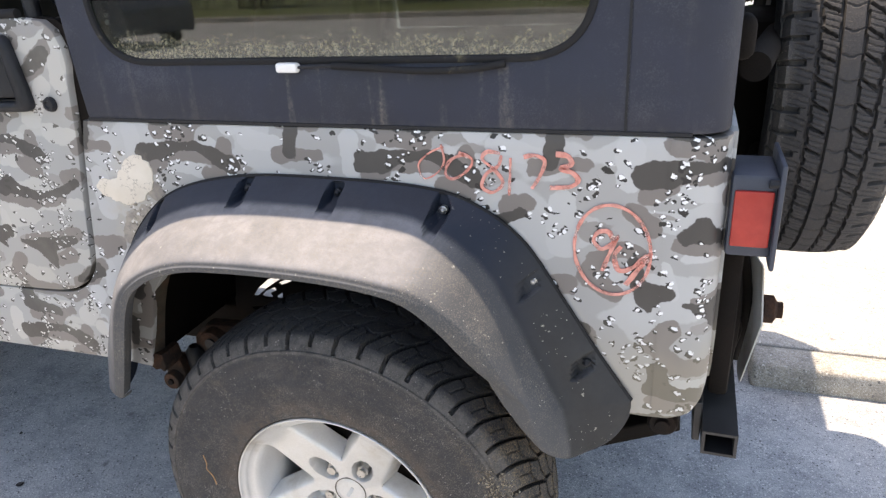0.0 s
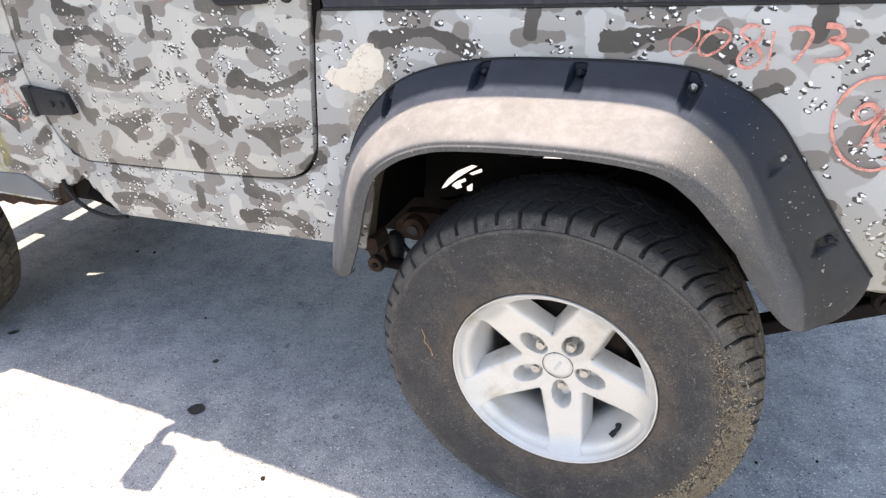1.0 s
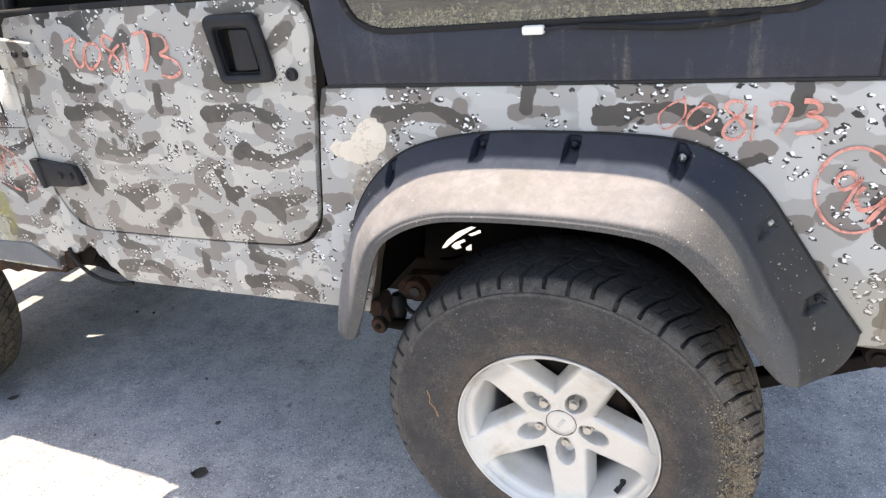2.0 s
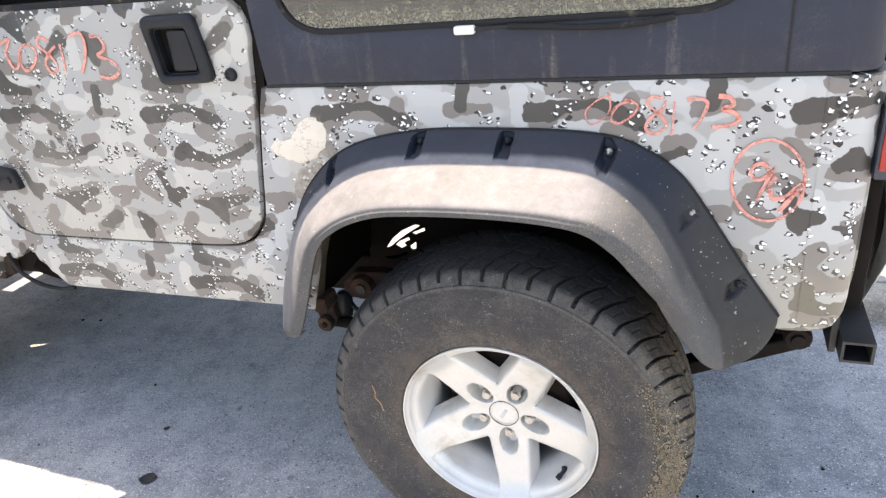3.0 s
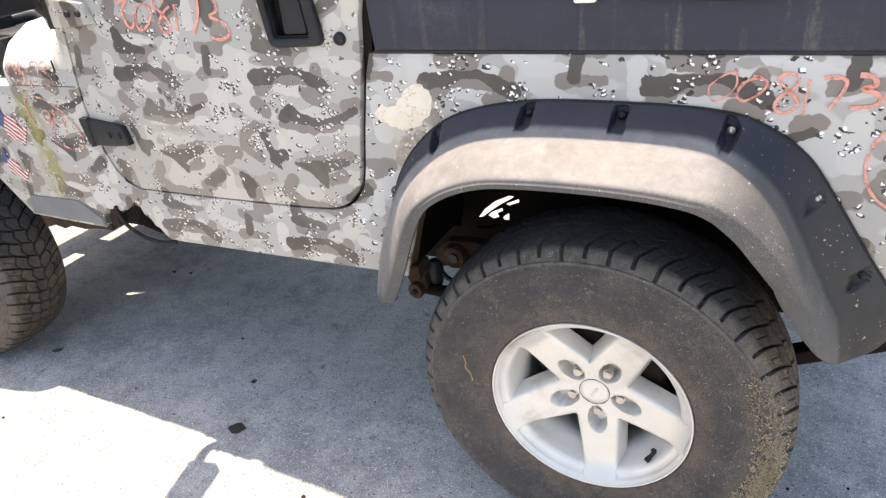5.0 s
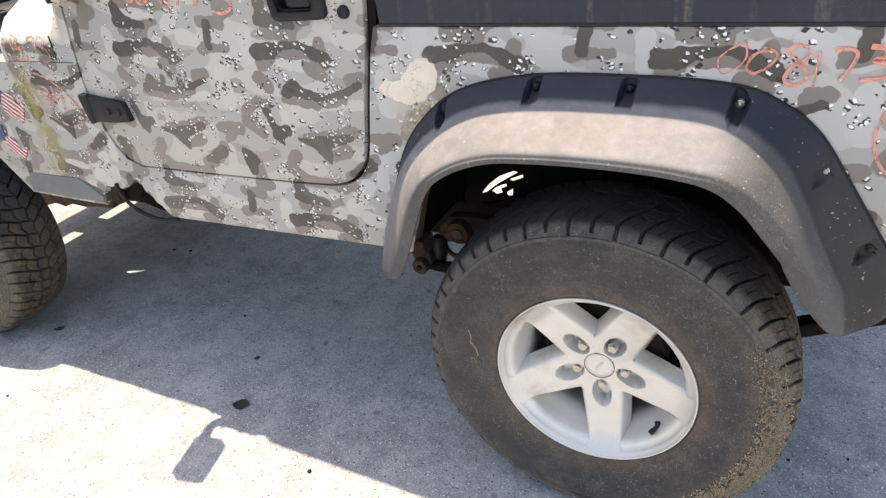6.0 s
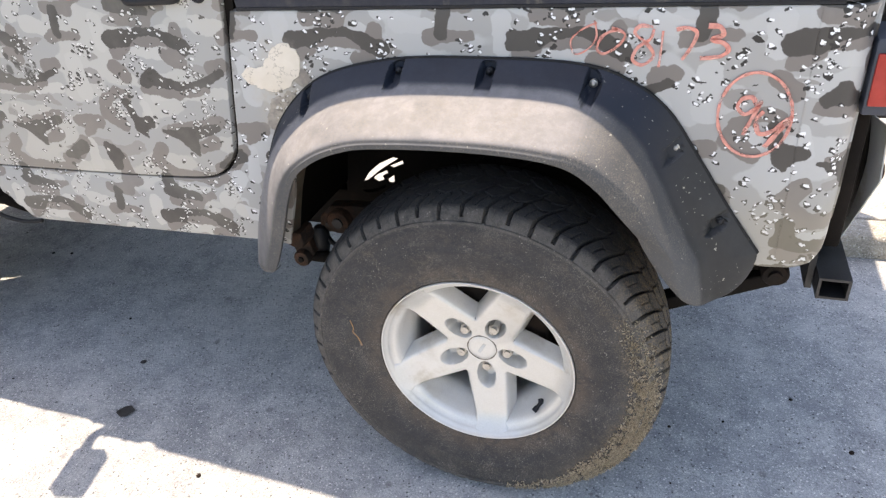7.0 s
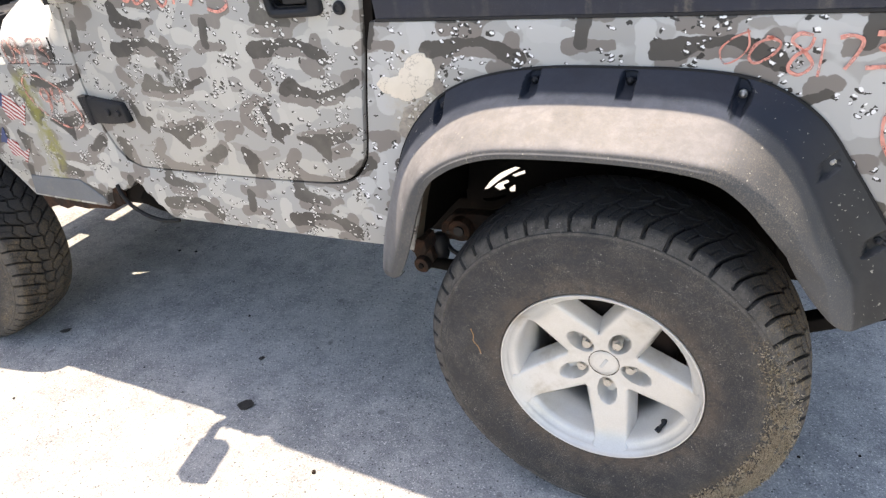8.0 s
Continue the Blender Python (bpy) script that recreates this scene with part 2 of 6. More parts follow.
    n.out(c, n.step(dust, 0, 1, 0.36, 0.6))
    n.bump(n.math("ADD", n.noise(2.4, 2), n.math("MULTIPLY", film, 0.04)), 0.25, 0.01)
    return m


def ground_mat(name, light=(0.450, 0.455, 0.458), dark=(0.232, 0.242, 0.259), coarse=1.0):
    m = mat(name, 0.85, spec=0.3)
    n = Nodes(m)
    big = n.noise(0.9, 6, 0.6)
    mid = n.noise(9, 6, 0.7)
    c = n.mix(n.step(n.math("ADD", n.math("MULTIPLY", big, 0.5), n.math("MULTIPLY", mid, 0.5)), 0.36, 0.64), dark, light)
    v = n.add("ShaderNodeTexVoronoi")
    v.inputs["Scale"].default_value = 170 / coarse
    n.put(v.inputs["Vector"], n.pos)
    pick = n.axes(v.outputs["Color"])
    grain = n.step(v.outputs["Distance"], 0.55, 0.25)
    c = n.mix(n.math("MULTIPLY", grain, n.step(pick[0], 0.72, 0.84, 0, 0.45)), c, (0.085, 0.085, 0.09))
    c = n.mix(n.math("MULTIPLY", grain, n.step(pick[1], 0.80, 0.90, 0, 0.45)), c, (0.62, 0.60, 0.57))
    gr = n.noise(210 / coarse, 3, 0.85)
    c = n.mix(n.math("MULTIPLY", n.step(gr, 0.50, 0.66, 0, 0.7), n.step(mid, 0.35, 0.65, 0.35, 1.0)), c, (0.64, 0.63, 0.61))
    c = n.mix(n.math("MULTIPLY", n.step(gr, 0.48, 0.34, 0, 0.7), n.step(n.noise(4, 4, 0.6), 0.35, 0.65, 0.4, 1.0)), c, (0.10, 0.10, 0.105))
    gr2 = n.noise(60 / coarse, 5, 0.85)
    c = n.mix(n.step(gr2, 0.54, 0.66, 0, 0.65), c, (0.60, 0.59, 0.57))
    c = n.mix(n.step(gr2, 0.46, 0.34, 0, 0.6), c, (0.13, 0.13, 0.135))
    fleck = n.add("ShaderNodeTexVoronoi")
    fleck.inputs["Scale"].default_value = 34
    n.put(fleck.inputs["Vector"], n.vec("ADD", n.pos, n.vec("SCALE", n.noise(60, 2, color=True), 0.02)))
    fk = n.axes(fleck.outputs["Color"])
    c = n.mix(n.math("MULTIPLY", n.step(fleck.outputs["Distance"], 0.15, 0.08), n.step(fk[0], 0.84, 0.86, 0, 0.85)), c, (0.72, 0.71, 0.70))
    c = n.mix(n.math("MULTIPLY", n.step(fleck.outputs["Distance"], 0.19, 0.10), n.step(fk[1], 0.88, 0.90, 0, 0.8)), c, (0.075, 0.075, 0.08))
    for size, cut, tint in ((88, 0.80, (0.74, 0.73, 0.70)), (120, 0.84, (0.66, 0.66, 0.66)), (75, 0.90, (0.05, 0.05, 0.052))):
        gritty = n.add("ShaderNodeTexVoronoi")
        gritty.inputs["Scale"].default_value = size
        n.put(gritty.inputs["Vector"], n.pos)
        gk = n.axes(gritty.outputs["Color"])
        c = n.mix(n.math("MULTIPLY", n.step(gritty.outputs["Distance"], 0.24, 0.14), n.step(gk[2], cut, cut + 0.02, 0, 0.8)), c, tint)
    scuff = n.noise(5, 5, 0.75, stretch=(1.0, 5.0, 1))
    c = n.mix(n.step(scuff, 0.60, 0.70, 0, 0.35), c, (0.60, 0.59, 0.58))
    spot = n.add("ShaderNodeTexVoronoi")
    spot.inputs["Scale"].default_value = 9
    n.put(spot.inputs["Vector"], n.pos)
    sp = n.axes(spot.outputs["Color"])
    c = n.mix(n.math("MULTIPLY", n.step(spot.outputs["Distance"], 0.13, 0.05), n.step(sp[0], 0.6, 0.7, 0, 0.55)), c, (0.11, 0.11, 0.11))
    c = n.mix(n.step(n.noise(2.2, 5, 0.6, stretch=(0.5, 1.4, 1)), 0.56, 0.74, 0, 0.4), c, (0.16, 0.16, 0.165))
    n.out(c, 0.85)
    n.bump(n.math("ADD", n.math("MULTIPLY", v.outputs["Distance"], 0.6), n.math("ADD", n.noise(60, 4, 0.7), mid)), 0.55, 0.004)
    return m


def rubber(name, mud=0.0, tan=(0.095, 0.080, 0.066), tread=0.15):
    """Tyre rubber: brownish black, dusty; mud lies on the rear lower quarter of a wheel."""
    m = mat(name, 0.78, spec=0.3)
    n = Nodes(m)
    a, f = n.noise(10, 5, 0.65), n.noise(260, 3, 0.7)
    c = n.mix(n.step(a, 0.35, 0.7), (0.022, 0.0235, 0.028), (0.044, 0.044, 0.047))
    c = n.mix(n.step(f, 0.52, 0.70, 0, 0.5), c, (0.12, 0.104, 0.085))
    c = n.mix(n.step(n.noise(34, 5, 0.75), 0.52, 0.70, 0, 0.4), c, (0.085, 0.070, 0.055))
    c = n.mix(n.step(n.noise(1100, 2, 0.8), 0.62, 0.72, 0, 0.5), c, (0.22, 0.205, 0.18))
    if mud:
        o = n.add("ShaderNodeTexCoord").outputs["Object"]
        x, y, z = n.axes(o)
        rad = n.vec("LENGTH", n.vec("MULTIPLY", o, (1, 0, 1)))
        ring = n.math("MULTIPLY", n.step(rad, 0.275, 0.225), 0.6)
        c = n.mix(n.math("MULTIPLY", ring, n.step(n.noise(40, 4, 0.7), 0.3, 0.6)), c, (0.115, 0.085, 0.064))
        zone = n.math("MULTIPLY", n.step(n.math("ADD", x, n.math("MULTIPLY", z, -0.22)), 0.16, 0.31), n.step(rad, 0.30, 0.335))
        zone = n.math("MULTIPLY", zone, n.step(n.math("ADD", n.math("MULTIPLY", n.noise(24, 6, 0.75), 0.5), n.noise(330, 3, 0.8)), 0.70, 0.92))
        c = n.mix(n.math("MULTIPLY", zone, mud), c, (0.22, 0.165, 0.10))
        haze = n.step(n.math("ADD", n.noise(4, 5, 0.6), n.math("MULTIPLY", n.noise(500, 1), 0.3)), 0.42, 0.95, 0, 0.5)
        wall = n.step(n.math("ABSOLUTE", y), 0.088, 0.103)
        c = n.mix(n.math("MULTIPLY", haze, n.math("ADD", tread, n.math("MULTIPLY", wall, 1 - tread))), c, tan)
        grit = n.step(n.math("ADD", n.noise(700, 2, 0.8), n.math("MULTIPLY", n.noise(16, 4, 0.7), 0.35)), 0.75, 0.85, 0, 0.6)
        c = n.mix(n.math("MULTIPLY", grit, wall), c, (0.26, 0.235, 0.20))
        brim = n.math("MULTIPLY", n.math("MULTIPLY", n.step(rad, 0.352, 0.358), n.step(rad, 0.389, 0.380)), n.step(n.math("ABSOLUTE", y), 0.086, 0.094))
        c = n.mix(n.math("MULTIPLY", brim, n.step(n.noise(60, 5, 0.75), 0.32, 0.66, 0.1, 0.62)), c, (0.125, 0.115, 0.105))
        speck = n.add("ShaderNodeTexVoronoi")
        speck.inputs["Scale"].default_value = 250
        n.put(speck.inputs["Vector"], n.vec("ADD", o, n.vec("SCALE", n.noise(300, 2, color=True), 0.004)))
        sk = n.axes(speck.outputs["Color"])
        sown = n.math("GREATER_THAN", n.math("ADD", sk[0], n.math("MULTIPLY", n.math("SUBTRACT", n.noise(18, 4, 0.7), 0.5), 0.9)), 0.93)
        c = n.mix(n.math("MULTIPLY", n.math("MULTIPLY", sown, n.step(speck.outputs["Distance"], 0.34, 0.16)), n.math("MULTIPLY", wall, 0.7)), c, (0.34, 0.32, 0.29))
    n.out(c, n.step(a, 0.3, 0.7, 0.7, 0.9))
    n.bump(n.math("ADD", n.math("MULTIPLY", a, 0.5), n.math("ADD", f, n.noise(60, 4, 0.7))), 0.55, 0.0016)
    return m


def streaked(name, base, pale, streak=(0.30, 0.26, 0.20)):
    """Weathered dark plastic of the hard top: chalky, with run marks of dirt."""
    m = mat(name, 0.62)
    n = Nodes(m)
    a, f = n.noise(5, 6, 0.65), n.noise(700, 2)
    c = n.mix(n.step(a, 0.35, 0.7), base, pale)
    run = n.noise(16, 3, 0.6, stretch=(1.6, 1, 0.10))
    x, y, z = n.axes()
    c = n.mix(n.math("MULTIPLY", n.step(n.math("ADD", run, n.math("MULTIPLY", n.math("SUBTRACT", n.noise(30, 4, 0.7), 0.5), 0.22)), 0.54, 0.72), n.math("MULTIPLY", n.math("MULTIPLY", n.step(x, 0.42, 0.26, 0.12, 1.0), n.step(x, -0.22, -0.06, 0.25, 1.0)), n.step(n.noise(120, 4, 0.75), 0.34, 0.70, 0.10, 0.50))), c, streak)
    c = n.mix(n.math("MULTIPLY", n.step(n.math("ADD", z, n.math("MULTIPLY", n.noise(60, 4), 0.03)), 1.152, 1.125), 0.35), c, (0.17, 0.155, 0.13))
    chalk = n.step(n.math("ADD", n.math("MULTIPLY", n.noise(8, 5, 0.7), 0.6), n.math("MULTIPLY", n.noise(420, 2, 0.8), 0.4)), 0.50, 0.66, 0, 0.26)
    c = n.mix(chalk, c, (0.105, 0.105, 0.115))
    spots = n.add("ShaderNodeTexVoronoi")
    spots.inputs["Scale"].default_value = 30
    n.put(spots.inputs["Vector"], n.pos)
    sp = n.axes(spots.outputs["Color"])
    c = n.mix(n.math("MULTIPLY", n.step(spots.outputs["Distance"], 0.12, 0.07), n.math("GREATER_THAN", sp[0], 0.86)), c, (0.42, 0.42, 0.42))
    n.out(c, n.step(a, 0.3, 0.7, 0.55, 0.72))
    n.bump(n.math("ADD", f, n.math("MULTIPLY", a, 0.4)), 0.2, 0.0012)
    return m


def flare_mat(name):
    """Dull black textured plastic: near black tinted with sky blue on the flange, faded grey on the bulge, paler where
    dust lies on upward faces and where sunlight is put into the colour of front faces, with pale splashes.
    """
    m = mat(name, 0.7)
    n = Nodes(m)
    a, f = n.noise(6, 6, 0.65), n.noise(420, 3, 0.7)
    x, y, z = n.axes()
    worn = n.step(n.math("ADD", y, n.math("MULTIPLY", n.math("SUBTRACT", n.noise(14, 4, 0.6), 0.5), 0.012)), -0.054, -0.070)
    # Flange base is blue: the sky's reflection is put into its colour.
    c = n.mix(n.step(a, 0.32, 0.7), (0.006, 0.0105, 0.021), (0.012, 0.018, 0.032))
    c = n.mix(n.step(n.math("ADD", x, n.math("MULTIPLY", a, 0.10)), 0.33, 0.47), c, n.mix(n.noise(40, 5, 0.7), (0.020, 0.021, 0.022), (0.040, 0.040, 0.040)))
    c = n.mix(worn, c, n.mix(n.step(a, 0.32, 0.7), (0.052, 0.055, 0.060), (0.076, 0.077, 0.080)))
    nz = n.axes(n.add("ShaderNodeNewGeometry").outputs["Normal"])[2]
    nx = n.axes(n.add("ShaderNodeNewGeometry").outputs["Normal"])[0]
    # Dust on upward faces, plus sunlight painted on faces turned to the front.
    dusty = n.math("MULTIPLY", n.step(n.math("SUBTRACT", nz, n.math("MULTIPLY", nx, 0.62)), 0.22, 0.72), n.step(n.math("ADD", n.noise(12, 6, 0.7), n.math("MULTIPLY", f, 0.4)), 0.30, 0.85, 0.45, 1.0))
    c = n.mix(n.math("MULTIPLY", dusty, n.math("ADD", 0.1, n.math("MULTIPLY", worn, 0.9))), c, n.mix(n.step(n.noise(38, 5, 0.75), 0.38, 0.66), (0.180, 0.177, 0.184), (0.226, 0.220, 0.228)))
    grit = n.step(n.math("ADD", n.noise(420, 2, 0.8), n.math("MULTIPLY", n.noise(9, 4, 0.7), 0.45)), 0.76, 0.86, 0, 0.55)
    c = n.mix(n.math("MULTIPLY", grit, worn), c, (0.175, 0.155, 0.13))
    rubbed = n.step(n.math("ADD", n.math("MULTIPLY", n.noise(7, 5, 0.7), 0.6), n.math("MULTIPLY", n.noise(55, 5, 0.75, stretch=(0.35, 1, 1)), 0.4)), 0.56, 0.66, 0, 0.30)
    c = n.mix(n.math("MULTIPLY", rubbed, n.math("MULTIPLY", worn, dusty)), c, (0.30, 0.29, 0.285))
    tired = n.step(n.noise(24, 6, 0.75, stretch=(0.6, 1, 1)), 0.55, 0.70, 0, 0.18)
    c = n.mix(n.math("MULTIPLY", tired, worn), c, (0.075, 0.074, 0.075))
    low = n.math("MAXIMUM", n.step(x, 0.16, 0.34), n.step(z, 0.962, 0.945))
    for sc, size, keep in ((46, 0.15, 0.90), (100, 0.20, 0.93), (230, 0.26, 0.95)):
        v = n.add("ShaderNodeTexVoronoi")
        v.inputs["Scale"].default_value = sc
        n.put(v.inputs["Vector"], n.vec("ADD", n.pos, n.vec("SCALE", n.noise(170, 2, color=True), 0.010)))
        pk = n.axes(v.outputs["Color"])
        big = n.math("MULTIPLY", n.math("ADD", 0.45, pk[1]), size * 0.8)
        on = n.math("MULTIPLY", n.step(n.math("SUBTRACT", v.outputs["Distance"], big), 0.02, -0.03), n.math("GREATER_THAN", n.math("ADD", pk[0], n.math("MULTIPLY", n.math("SUBTRACT", n.noise(9, 3), 0.5), 0.7)), keep))
        c = n.mix(n.math("MULTIPLY", n.math("MULTIPLY", on, low), 0.62), c, (0.44, 0.42, 0.36))
    n.out(c, n.step(a, 0.3, 0.7, 0.58, 0.78))
    n.bump(n.math("ADD", f, a), 0.25, 0.001)
    return m


CAMO = camo("camouflage_film_rear", 0.07)
CAMO_DOOR = camo("camouflage_film_door", 0.28, 0.8, 0.445, (0.42, 0.412, 0.39), (0.034, 0.032, 0.030), (0.64, 0.635, 0.62))
GROUND = ground_mat("aged_concrete")
PAVING = ground_mat("pavement_concrete", (0.44, 0.41, 0.37), (0.33, 0.31, 0.28), 1.0)
KERB = ground_mat("kerb_concrete", (0.46, 0.42, 0.36), (0.24, 0.22, 0.19), 1.0)
TYRE = rubber("tyre_rubber", 0.9, (0.058, 0.052, 0.048), 0.28)
TYRE_SPARE = rubber("spare_tyre_rubber", 0.01, (0.092, 0.084, 0.080), 1.0)
TOP = streaked("hard_top_plastic", (0.010, 0.0135, 0.026), (0.020, 0.024, 0.041))
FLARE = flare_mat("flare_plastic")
BLACK = plain("black_plastic", (0.0085, 0.0095, 0.012), (0.018, 0.019, 0.023), 30, 0.5)
SLATE = plain("slate_plastic", (0.026, 0.034, 0.052), (0.042, 0.050, 0.070), 18, 0.5)
SEAL = plain("rubber_seal", (0.010, 0.010, 0.012), (0.020, 0.020, 0.020), 40, 0.75, grime=(0.12, 0.105, 0.07), grime_at=0.64)
SILVER = plain("silver_wheel_paint", (0.54, 0.525, 0.495), (0.64, 0.625, 0.605), 9, 0.36, 0.38, 0.08, 300, grime=(0.40, 0.36, 0.30), grime_at=0.62)
CHROME = plain("dull_chrome", (0.14, 0.135, 0.13), (0.28, 0.27, 0.26), 90, 0.45, 0.6)
NUT = plain("lug_nut_steel", (0.34, 0.33, 0.31), (0.52, 0.50, 0.47), 120, 0.35, 0.75)
STEEL = plain("black_painted_steel", (0.013, 0.013, 0.0145), (0.030, 0.029, 0.029), 14, 0.5, grime=(0.12, 0.07, 0.04), grime_at=0.66)
RUST = plain("rusted_steel", (0.036, 0.021, 0.015), (0.092, 0.050, 0.034), 45, 0.9, relief=0.7, dist=0.003, grime=(0.035, 0.026, 0.022), grime_at=0.48)
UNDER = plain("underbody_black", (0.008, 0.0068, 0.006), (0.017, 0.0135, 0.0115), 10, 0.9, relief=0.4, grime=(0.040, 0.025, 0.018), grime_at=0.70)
DRUM = plain("brake_drum_iron", (0.010, 0.008, 0.007), (0.028, 0.019, 0.015), 20, 0.8)
for dull, level in ((UNDER, 0.12), (RUST, 0.15), (DRUM, 0.15), (FLARE, 0.35), (BLACK, 0.3), (SEAL, 0.25)):
    dull.node_tree.nodes["Principled BSDF"].inputs["Specular IOR Level"].default_value = level
PUTTY = mat("cream_sticker_film", 0.6)
pn = Nodes(PUTTY)
crack = pn.add("ShaderNodeTexVoronoi")
crack.feature = "DISTANCE_TO_EDGE"
crack.inputs["Scale"].default_value = 19
pn.put(crack.inputs["Vector"], pn.vec("ADD", pn.pos, pn.vec("SCALE", pn.noise(30, 4, 0.65, color=True), 0.09)))
lines = pn.math("MAXIMUM", pn.step(crack.outputs["Distance"], 0.0, 0.028), pn.step(pn.noise(22, 2), 0.50, 0.56))
pn.out(pn.mix(pn.math("ADD", 0.55, pn.math("MULTIPLY", lines, 0.45)), (0.10, 0.075, 0.05), pn.mix(pn.noise(30, 4), (0.62, 0.54, 0.44), (0.76, 0.69, 0.60))), 0.85)
pn.bump(pn.math("ADD", lines, pn.noise(90, 4)), 0.25, 0.001)
DUSTY = plain("dusty_bare_metal", (0.055, 0.043, 0.032), (0.115, 0.095, 0.072), 30, 0.85, grime=(0.12, 0.07, 0.045), grime_at=0.58)
PRIMER = plain("worn_primer", (0.40, 0.42, 0.43), (0.52, 0.53, 0.53), 14, 0.6, grime=(0.30, 0.26, 0.20), grime_at=0.6)
MARKER = plain("orange_red_paint_marker", (0.80, 0.30, 0.235), (0.82, 0.40, 0.335), 50, 0.6)
MARKER_PALE = plain("faded_paint_marker", (0.70, 0.30, 0.24), (0.62, 0.36, 0.30), 50, 0.6)
for ink, worn_at in ((MARKER, 0.415), (MARKER_PALE, 0.49)):
    mk = Nodes(ink)
    clear, blend = mk.add("ShaderNodeBsdfTransparent"), mk.add("ShaderNodeMixShader")
    rub = mk.math("ADD", mk.math("MULTIPLY", mk.noise(26, 3, 0.6), 0.8), mk.math("MULTIPLY", mk.noise(260, 3, 0.8), 0.2))
    mk.put(blend.inputs[0], mk.step(rub, worn_at - 0.09, worn_at + 0.16, 0.06, 0.74))
    mk.t.links.new(clear.outputs[0], blend.inputs[1])
    mk.t.links.new(mk.b.outputs[0], blend.inputs[2])
    mk.t.links.new(blend.outputs[0], mk.t.nodes["Material Output"].inputs["Surface"])
BARE = plain("bare_grey_sheet", (0.10, 0.11, 0.125), (0.16, 0.17, 0.18), 14, 0.55, grime=(0.24, 0.21, 0.17), grime_at=0.62)
TRIM = plain("interior_trim", (0.03, 0.03, 0.032), (0.055, 0.053, 0.05), 12, 0.8)
SEATC = plain("seat_cloth", (0.02, 0.02, 0.022), (0.035, 0.035, 0.038), 60, 0.9)
TINT = mat("dark_tinted_glass", 0.05, 0, (0.02, 0.024, 0.024))
WHITE = plain("white_plastic", (0.74, 0.73, 0.70), (0.82, 0.81, 0.79), 40, 0.5)
LEAF_DRY = plain("dry_leaf", (0.050, 0.047, 0.046), (0.115, 0.105, 0.10), 120, 0.85)
STRAW = plain("straw", (0.32, 0.17, 0.07), (0.44, 0.26, 0.12), 80, 0.8)
STRAW_DUST = mat("straw_dust", 0.9)
sd = Nodes(STRAW_DUST)
sd.out(sd.mix(sd.add("ShaderNodeNewGeometry").outputs["Random Per Island"], (0.23, 0.175, 0.115), (0.64, 0.53, 0.38)), 0.9)
GREEN = plain("shrub_leaf", (0.035, 0.075, 0.012), (0.09, 0.15, 0.03), 3, 0.55)
BARK = plain("shrub_wood", (0.06, 0.045, 0.03), (0.12, 0.09, 0.06), 20, 0.9)
GRASS = plain("verge_grass", (0.05, 0.085, 0.02), (0.16, 0.17, 0.06), 1.5, 0.9, relief=0.8, dist=0.02)

LENS = mat("red_lens", 0.25, 0, (0.55, 0.03, 0.02))
ln = Nodes(LENS)
ln.out(ln.mix(ln.step(ln.noise(25, 4, 0.6), 0.35, 0.75), (0.33, 0.018, 0.013), (0.45, 0.040, 0.028)), 0.28)
ln.bump(ln.noise(160, 1), 0.2, 0.001)

GLASS = mat("dirty_window_glass", 0.02, 0, (0.12, 0.145, 0.135))
gn = Nodes(GLASS)
gn.b.inputs["Transmission Weight"].default_value = 1.0
gn.b.inputs["IOR"].default_value = 1.75
gz = gn.axes()[2]
moss = gn.math("ADD", gn.math("SUBTRACT", 1.256, gz), gn.math("MULTIPLY", gn.math("SUBTRACT", gn.noise(70, 6, 0.8), 0.5), 0.17))
moss = gn.math("MULTIPLY", gn.step(moss, -0.02, 0.02), gn.step(gn.noise(170, 4, 0.8), 0.40, 0.64, 0.10, 0.66))
film = gn.step(gn.noise(7, 6, 0.7), 0.4, 0.8, 0.01, 0.10)
cover = gn.math("MAXIMUM", moss, film)
dirt = gn.add("ShaderNodeBsdfDiffuse")
gn.put(dirt.inputs["Color"], gn.mix(gn.noise(60, 6, 0.75), (0.20, 0.19, 0.12), (0.42, 0.40, 0.31)))
both = gn.add("ShaderNodeMixShader")
gn.put(both.inputs[0], cover)
gn.t.links.new(gn.b.outputs[0], both.inputs[1])
gn.t.links.new(dirt.outputs[0], both.inputs[2])
gn.t.links.new(both.outputs[0], gn.t.nodes["Material Output"].inputs["Surface"])

FLAG = mat("striped_flag_film", 0.45)
fn = Nodes(FLAG)
fo = fn.axes(fn.add("ShaderNodeTexCoord").outputs["Object"])
band = fn.math("GREATER_THAN", fn.math("SINE", fn.math("MULTIPLY", fn.math("ADD", fo[2], fn.math("MULTIPLY", fn.noise(18, 1), 0.02)), 480)), 0.0)
fc = fn.mix(band, (0.62, 0.58, 0.56), (0.33, 0.05, 0.05))
fn.out(fn.mix(fn.math("LESS_THAN", fo[0], -0.03), fc, (0.05, 0.07, 0.17)), 0.45)


# ---- mesh tools ----
def finish(name, bm, material, smooth=None):
    bmesh.ops.recalc_face_normals(bm, faces=bm.faces)
    me = bpy.data.meshes.new(name)
    bm.to_mesh(me)
    bm.free()
    me.materials.append(material)
    if smooth is not None:
        me.shade_smooth()
        me.set_sharp_from_angle(angle=radians(smooth))
    return me


def part(name, bm, material, parent, label="", smooth=None):
    ob = new(name, finish(name, bm, material, smooth))
    ob.parent = parent
    return tagged(ob, label)


